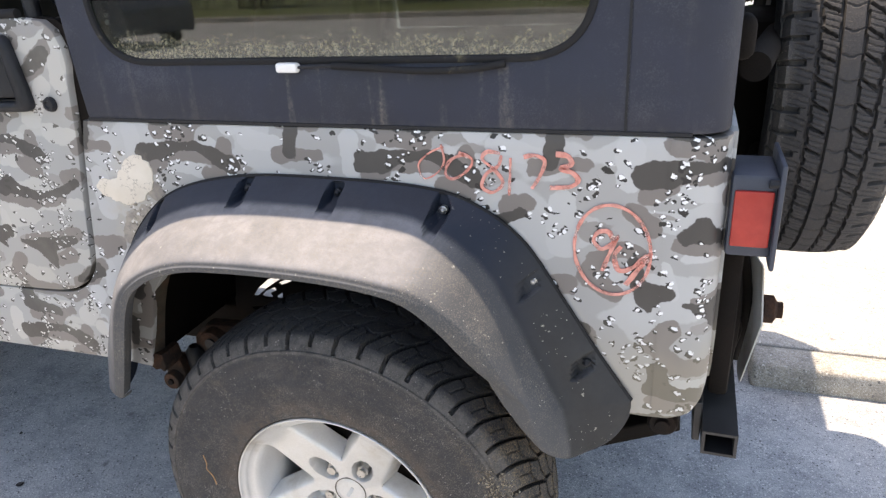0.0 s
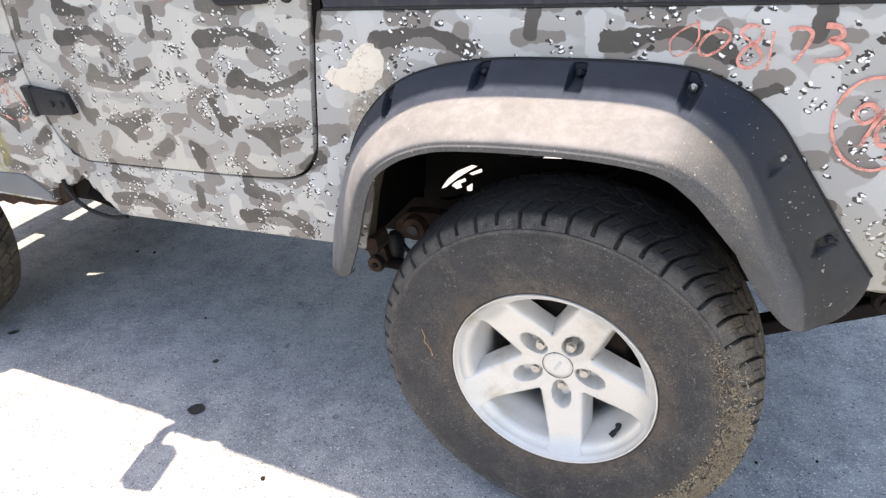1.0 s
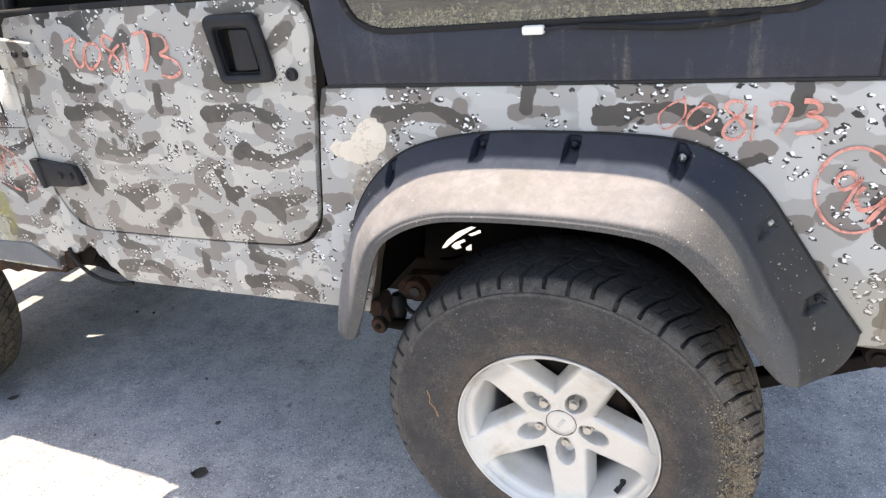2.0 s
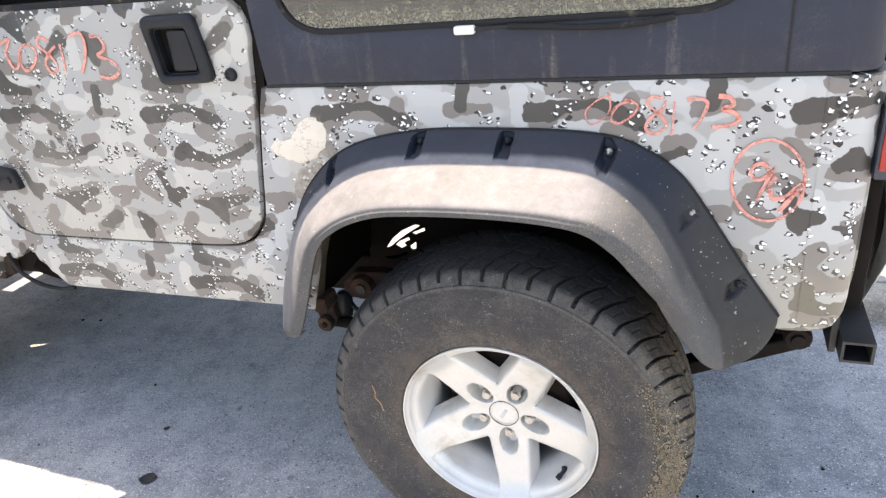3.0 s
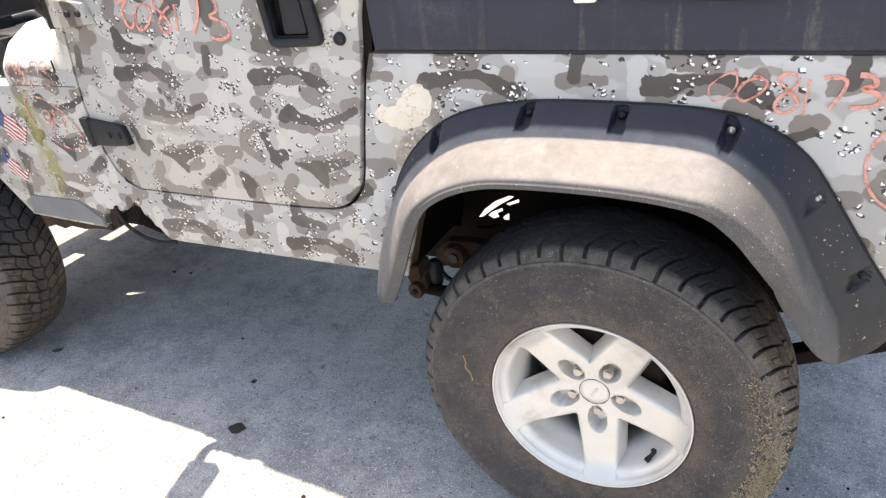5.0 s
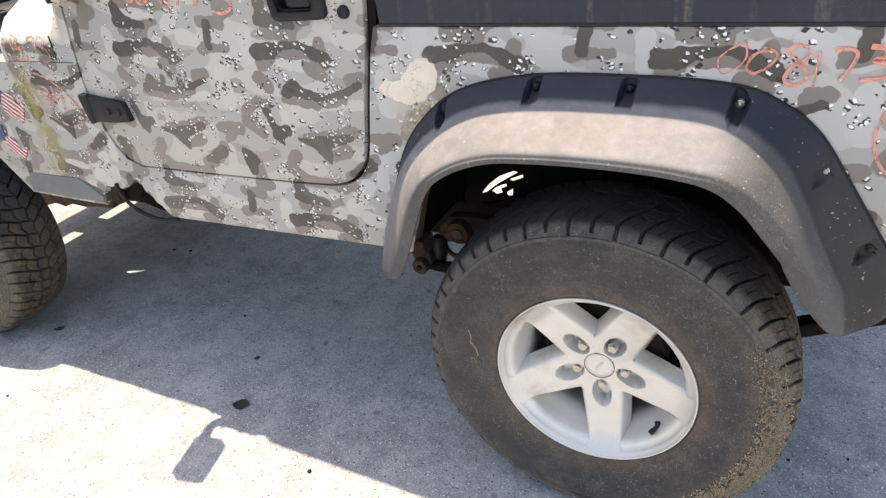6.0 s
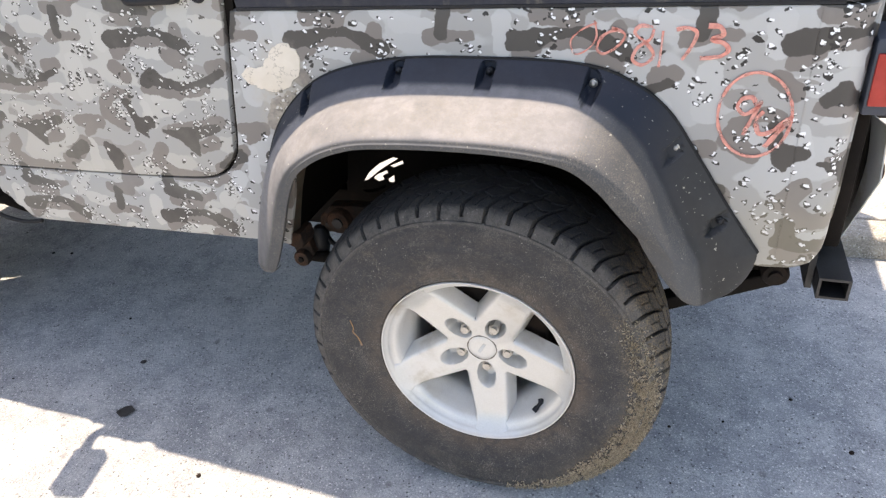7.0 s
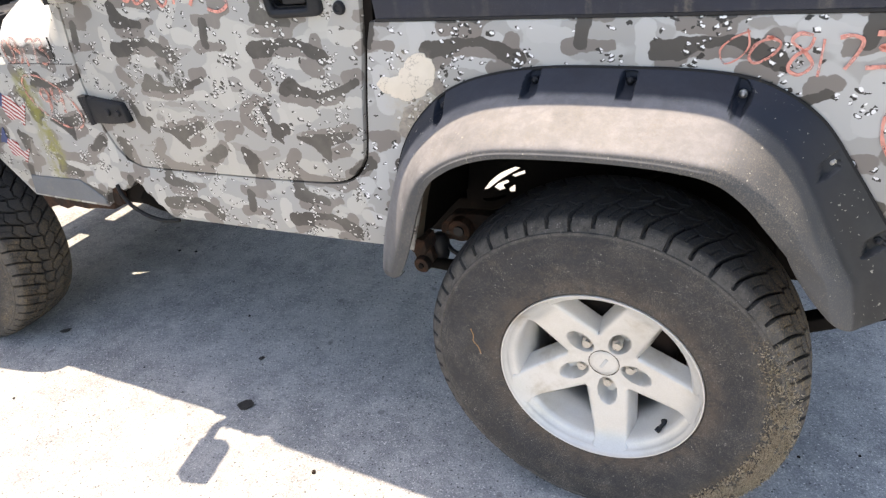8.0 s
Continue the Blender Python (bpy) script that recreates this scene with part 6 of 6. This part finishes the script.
def digit(ch):
    """The strokes of a handwritten figure in a box about 0.7 wide and 1 high."""
    return {
        "0": [oval(0.35, 0.5, 0.33, 0.46, 100, 470)],
        "8": [oval(0.35, 0.74, 0.24, 0.25, 20, 270, 16) + oval(0.33, 0.24, 0.30, 0.26, 90, -270, 22) + [(0.58, 0.86)]],
        "1": [[(0.28, 0.95), (0.27, 0.6), (0.25, 0.0)]],
        "7": [spline([(0.02, 0.86), (0.3, 0.95), (0.60, 0.92), (0.50, 0.6), (0.30, 0.0)], 5)],
        "3": [spline([(0.1, 0.92), (0.45, 0.98), (0.50, 0.75), (0.22, 0.58), (0.58, 0.45), (0.62, 0.15), (0.30, -0.02), (0.02, 0.06)], 5)],
        "9": [oval(0.3, 0.72, 0.25, 0.24, 0, 360, 20) + [(0.54, 0.60), (0.46, 0.3), (0.30, 0.0)]],
        "4": [spline([(0.10, 0.95), (0.02, 0.55), (0.20, 0.42), (0.55, 0.52)], 5), [(0.62, 0.92), (0.58, 0.5), (0.45, 0.0)]],
    }[ch]


def write(text, x, z, h, slope, y, step, width, material, label, skew=0.0):
    """Figures by hand, each stroke a part of one piece of writing on the body."""
    root = None
    for i, ch in enumerate(text):
        for st in digit(ch):
            path = [(x + i * step + (p[0] + skew * p[1]) * h * 0.82, z + slope * i * step + p[1] * h + 0.006 * math.sin(i * 2.3)) for p in st]
            if not root:
                root = part("painted_number", ribbon(path, width, y), material, jeep, label)
            else:
                part("stroke", ribbon(path, width, y), material, root)


# Hand-painted figures: the brush width and the turning points of each stroke.
REAR_FIGURES = {
    "0": (0.0034, [[(0.226, 1.098), (0.203, 1.088), (0.184, 1.069), (0.191, 1.047), (0.212, 1.055), (0.226, 1.075), (0.222, 1.102)]]),
    "0 ": (0.0056, [[(0.26, 1.088), (0.237, 1.078), (0.227, 1.057), (0.239, 1.048), (0.262, 1.062), (0.271, 1.08), (0.25, 1.09)]]),
    "8": (0.0062, [[(0.314, 1.091), (0.295, 1.093), (0.287, 1.081), (0.306, 1.065), (0.318, 1.045), (0.301, 1.03), (0.285, 1.039), (0.293, 1.059), (0.311, 1.072), (0.316, 1.088)]]),
    "1": (0.005, [[(0.33, 1.085), (0.329, 1.058), (0.327, 1.027)]]),
    "7": (0.0072, [[(0.35, 1.087), (0.367, 1.09), (0.381, 1.082), (0.375, 1.061), (0.362, 1.039)]]),
    "3": (0.0086, [[(0.397, 1.093), (0.414, 1.091), (0.42, 1.079), (0.405, 1.072), (0.422, 1.066), (0.43, 1.055), (0.418, 1.045), (0.389, 1.042)]]),
}
CIRCLED_FIGURES = {
    "9": (0.0075, [[(0.484, 0.964), (0.476, 0.979), (0.461, 0.977), (0.455, 0.963), (0.467, 0.951), (0.483, 0.962), (0.489, 0.972), (0.478, 0.942), (0.469, 0.915)]]),
    "4": (0.009, [[(0.495, 0.957), (0.486, 0.942), (0.493, 0.919), (0.512, 0.924), (0.533, 0.946)], [(0.538, 0.95), (0.522, 0.924), (0.504, 0.895)]]),
}
DOOR_FIGURES = {
    "0": (0.008, [[(-1.14, 1.237), (-1.104, 1.245), (-1.128, 1.218), (-1.123, 1.187), (-1.108, 1.182), (-1.087, 1.209)]]),
    "0 ": (0.008, [[(-1.042, 1.231), (-1.069, 1.231), (-1.092, 1.207), (-1.086, 1.176), (-1.056, 1.187), (-1.036, 1.214), (-1.048, 1.232)]]),
    "8": (0.0075, [[(-0.988, 1.237), (-1.01, 1.248), (-1.023, 1.231), (-1.001, 1.21), (-0.986, 1.185), (-1.004, 1.167), (-1.018, 1.188), (-0.996, 1.213), (-0.973, 1.226)]]),
    "1": (0.007, [[(-0.958, 1.23), (-0.961, 1.201), (-0.968, 1.171)]]),
    "7": (0.0085, [[(-0.925, 1.246), (-0.895, 1.251), (-0.886, 1.237), (-0.895, 1.203), (-0.92, 1.167)]]),
    "3": (0.009, [[(-0.867, 1.243), (-0.842, 1.239), (-0.836, 1.215), (-0.86, 1.202), (-0.825, 1.188), (-0.815, 1.166), (-0.843, 1.152), (-0.872, 1.158)]]),
}


def paint(figures, y, label):
    """Writes figures by hand, each stroke a part of one piece of writing on the body."""
    root = None
    for wide, strokes in figures.values():
        for st in strokes:
            bm = ribbon([tuple(p) for p in spline(st, 7)], wide, y)
            if root:
                part("stroke", bm, MARKER, root)
            else:
                root = part("painted_number", bm, MARKER, jeep, label)


paint(REAR_FIGURES, -0.003, "handwritten orange-red number 008173 on the body side")
paint(CIRCLED_FIGURES, -0.003, "handwritten orange-red number 94 in a circle")
ring_line = oval(0.482, 0.949, 0.0555, 0.0715, 0, 360, 60, -0.05)[:-1]
part("painted_circle", ribbon(ring_line, 0.0062, -0.003, True), MARKER, jeep, "hand-drawn orange-red circle round the number")
paint(DOOR_FIGURES, -0.0055, "handwritten orange-red number 008173 on the door")
write("08173", -1.655, 1.030, 0.066, 0.0, -0.003, 0.036, 0.0085, MARKER_PALE, "faded handwritten orange-red number on the cowl", 0.0)
part("painted_circle", ribbon(oval(-1.535, 0.925, 0.085, 0.075, 0, 360, 50, -0.7)[:-1], 0.0075, -0.003, True), MARKER_PALE, jeep, "faded hand-drawn circle on the cowl")
write("94", -1.575, 0.890, 0.075, 0.0, -0.003, 0.050, 0.010, MARKER_PALE, "faded handwritten orange-red number 94", 0.0)
for fx, fz, sx, sz, tilt in ((-1.735, 0.905, 0.058, 0.040, 32), (-1.800, 0.775, 0.055, 0.026, 38)):
    st = part("flag_sticker", slab([(sx * math.cos(k) * 0.98, sz * (0.8 if math.sin(k) > 0 else -0.8) + 0.010 * math.sin(k * 5) + 0.007 * math.cos(k * 2)) for k in (2 * math.pi * q / 28 + 0.05 for q in range(28))], -0.002, 0.0), FLAG, jeep, "torn red and white striped flag sticker")
    st.matrix_basis = pose(fx, -0.001, fz, 0, tilt, 0)
part("yellow_sticker", turned(slab(oval(0, 0, 0.05, 0.022, 0, 360, 20)[:-1], -0.0015, 0.0), Matrix.Translation((-1.845, -0.001, 0.945)) @ Matrix.Rotation(radians(40), 4, "Y")), plain("ochre_film", (0.50, 0.33, 0.10), (0.58, 0.42, 0.16), 30, 0.5), jeep, "ochre oval sticker")

# ---- loose bits on the ground and on the tyre ----
def leaf(x, y, size, turn, material, label, curl=0.3, narrow=0.45):
    bm = bmesh.new()
    rows = []
    for i in range(13):
        u = i / 12
        half = narrow * size * math.sin(math.pi * min(0.98, max(0.03, u))) ** 0.8 * (1 + 0.2 * noise.noise((u * 5, x * 7, y * 7)))
        rows.append([bm.verts.new((size * (u - 0.5), k * half, 0.004 + size * curl * (abs(u - 0.5) ** 2) + 0.12 * size * abs(k) * curl)) for k in (-1, 0, 1)])
    for a, b in zip(rows, rows[1:]):
        for k in range(2):
            bm.faces.new((a[k], b[k], b[k + 1], a[k + 1]))
    bmesh.ops.solidify(bm, geom=list(bm.faces), thickness=0.0012)
    ob = thing("leaf", bm, material, label, "leaf", "leaves on the road", smooth=60)
    ob.matrix_basis = pose(x, y, 0.0, 0, 0, turn)
    return ob


leaf(-1.091, -0.083, 0.055, 20, LEAF_DRY, "dark dry leaf lying on the concrete", 0.1, 0.42)
leaf(-1.189, 0.119, 0.022, 35, LEAF_DRY, "small dark leaf bit on the concrete", 0.1, 0.5)
leaf(-2.05, 0.02, 0.045, 40, LEAF_DRY, "dark dry leaf lying on the concrete", 0.3, 0.3)
rnd = random.Random(21)
for i in range(46):
    x, y = rnd.uniform(-2.6, 1.3), rnd.uniform(-0.6, 1.1)
    s = rnd.choice((0.003, 0.004, 0.005, 0.007))
    b = bmesh.new()
    bmesh.ops.create_icosphere(b, subdivisions=1, radius=s)
    for v in b.verts:
        v.co *= 1 + 0.35 * noise.noise(v.co * 300 + Vector((i, 0, 0)))
        v.co.z *= 0.6
    ob = thing("pebble", b, DRUM if i % 3 else PAVING, "small stone chip on the concrete", "pebble", "pebbles on the road")
    ob.location = (x, y, s * 0.4)
part("straw_twig", rod(spline([(-0.276, -0.0985, 0.483), (-0.270, -0.1005, 0.465), (-0.272, -0.1015, 0.453), (-0.262, -0.1005, 0.438), (-0.256, -0.1010, 0.418)], 4), 0.0009, 6), STRAW, jeep, "orange straw stuck to the tyre wall")

bits = bmesh.new()
rnd = random.Random(5)
for i in range(15000):
    a = radians(rnd.triangular(-84, 34, -26))
    lowest = 0.322 if a > -0.9 else 0.336
    r = rnd.triangular(lowest, 0.388, 0.366)
    clump = noise.noise((r * 55, a * 16, 0.3)) + 0.5 * noise.noise((r * 160, a * 50, 4.1))
    if rnd.random() < 0.25 * (a > 0.1) + 0.1 or clump < rnd.uniform(-0.6, 0.42):
        continue
    y = -0.1000 if r < 0.352 else -0.1000 + (r - 0.352) * 0.50
    L, wd = rnd.uniform(0.0008, 0.0034), rnd.uniform(0.0004, 0.0008)
    t = rnd.uniform(0, math.pi)
    dx, dz = math.cos(t) * L, math.sin(t) * L
    cx, cz = r * math.cos(a), WHEEL_Z + r * math.sin(a)
    if cz < 0.012:
        continue
    nx, nz = -math.sin(t) * wd, math.cos(t) * wd
    q = [(cx - dx - nx, y + 0.003, cz - dz - nz), (cx + dx, y + 0.003, cz + dz), (cx - dx + nx, y + 0.003, cz - dz + nz), (cx, y - 0.0015, cz)]
    vs = [bits.verts.new(p) for p in q]
    for k in ((0, 1, 3), (1, 2, 3), (2, 0, 3)):
        bits.faces.new([vs[m] for m in k])
sb = part("straw_dust", bits, STRAW_DUST, jeep, "dry grass clippings stuck to the tyre wall")
sb["kind"] = "stuff"
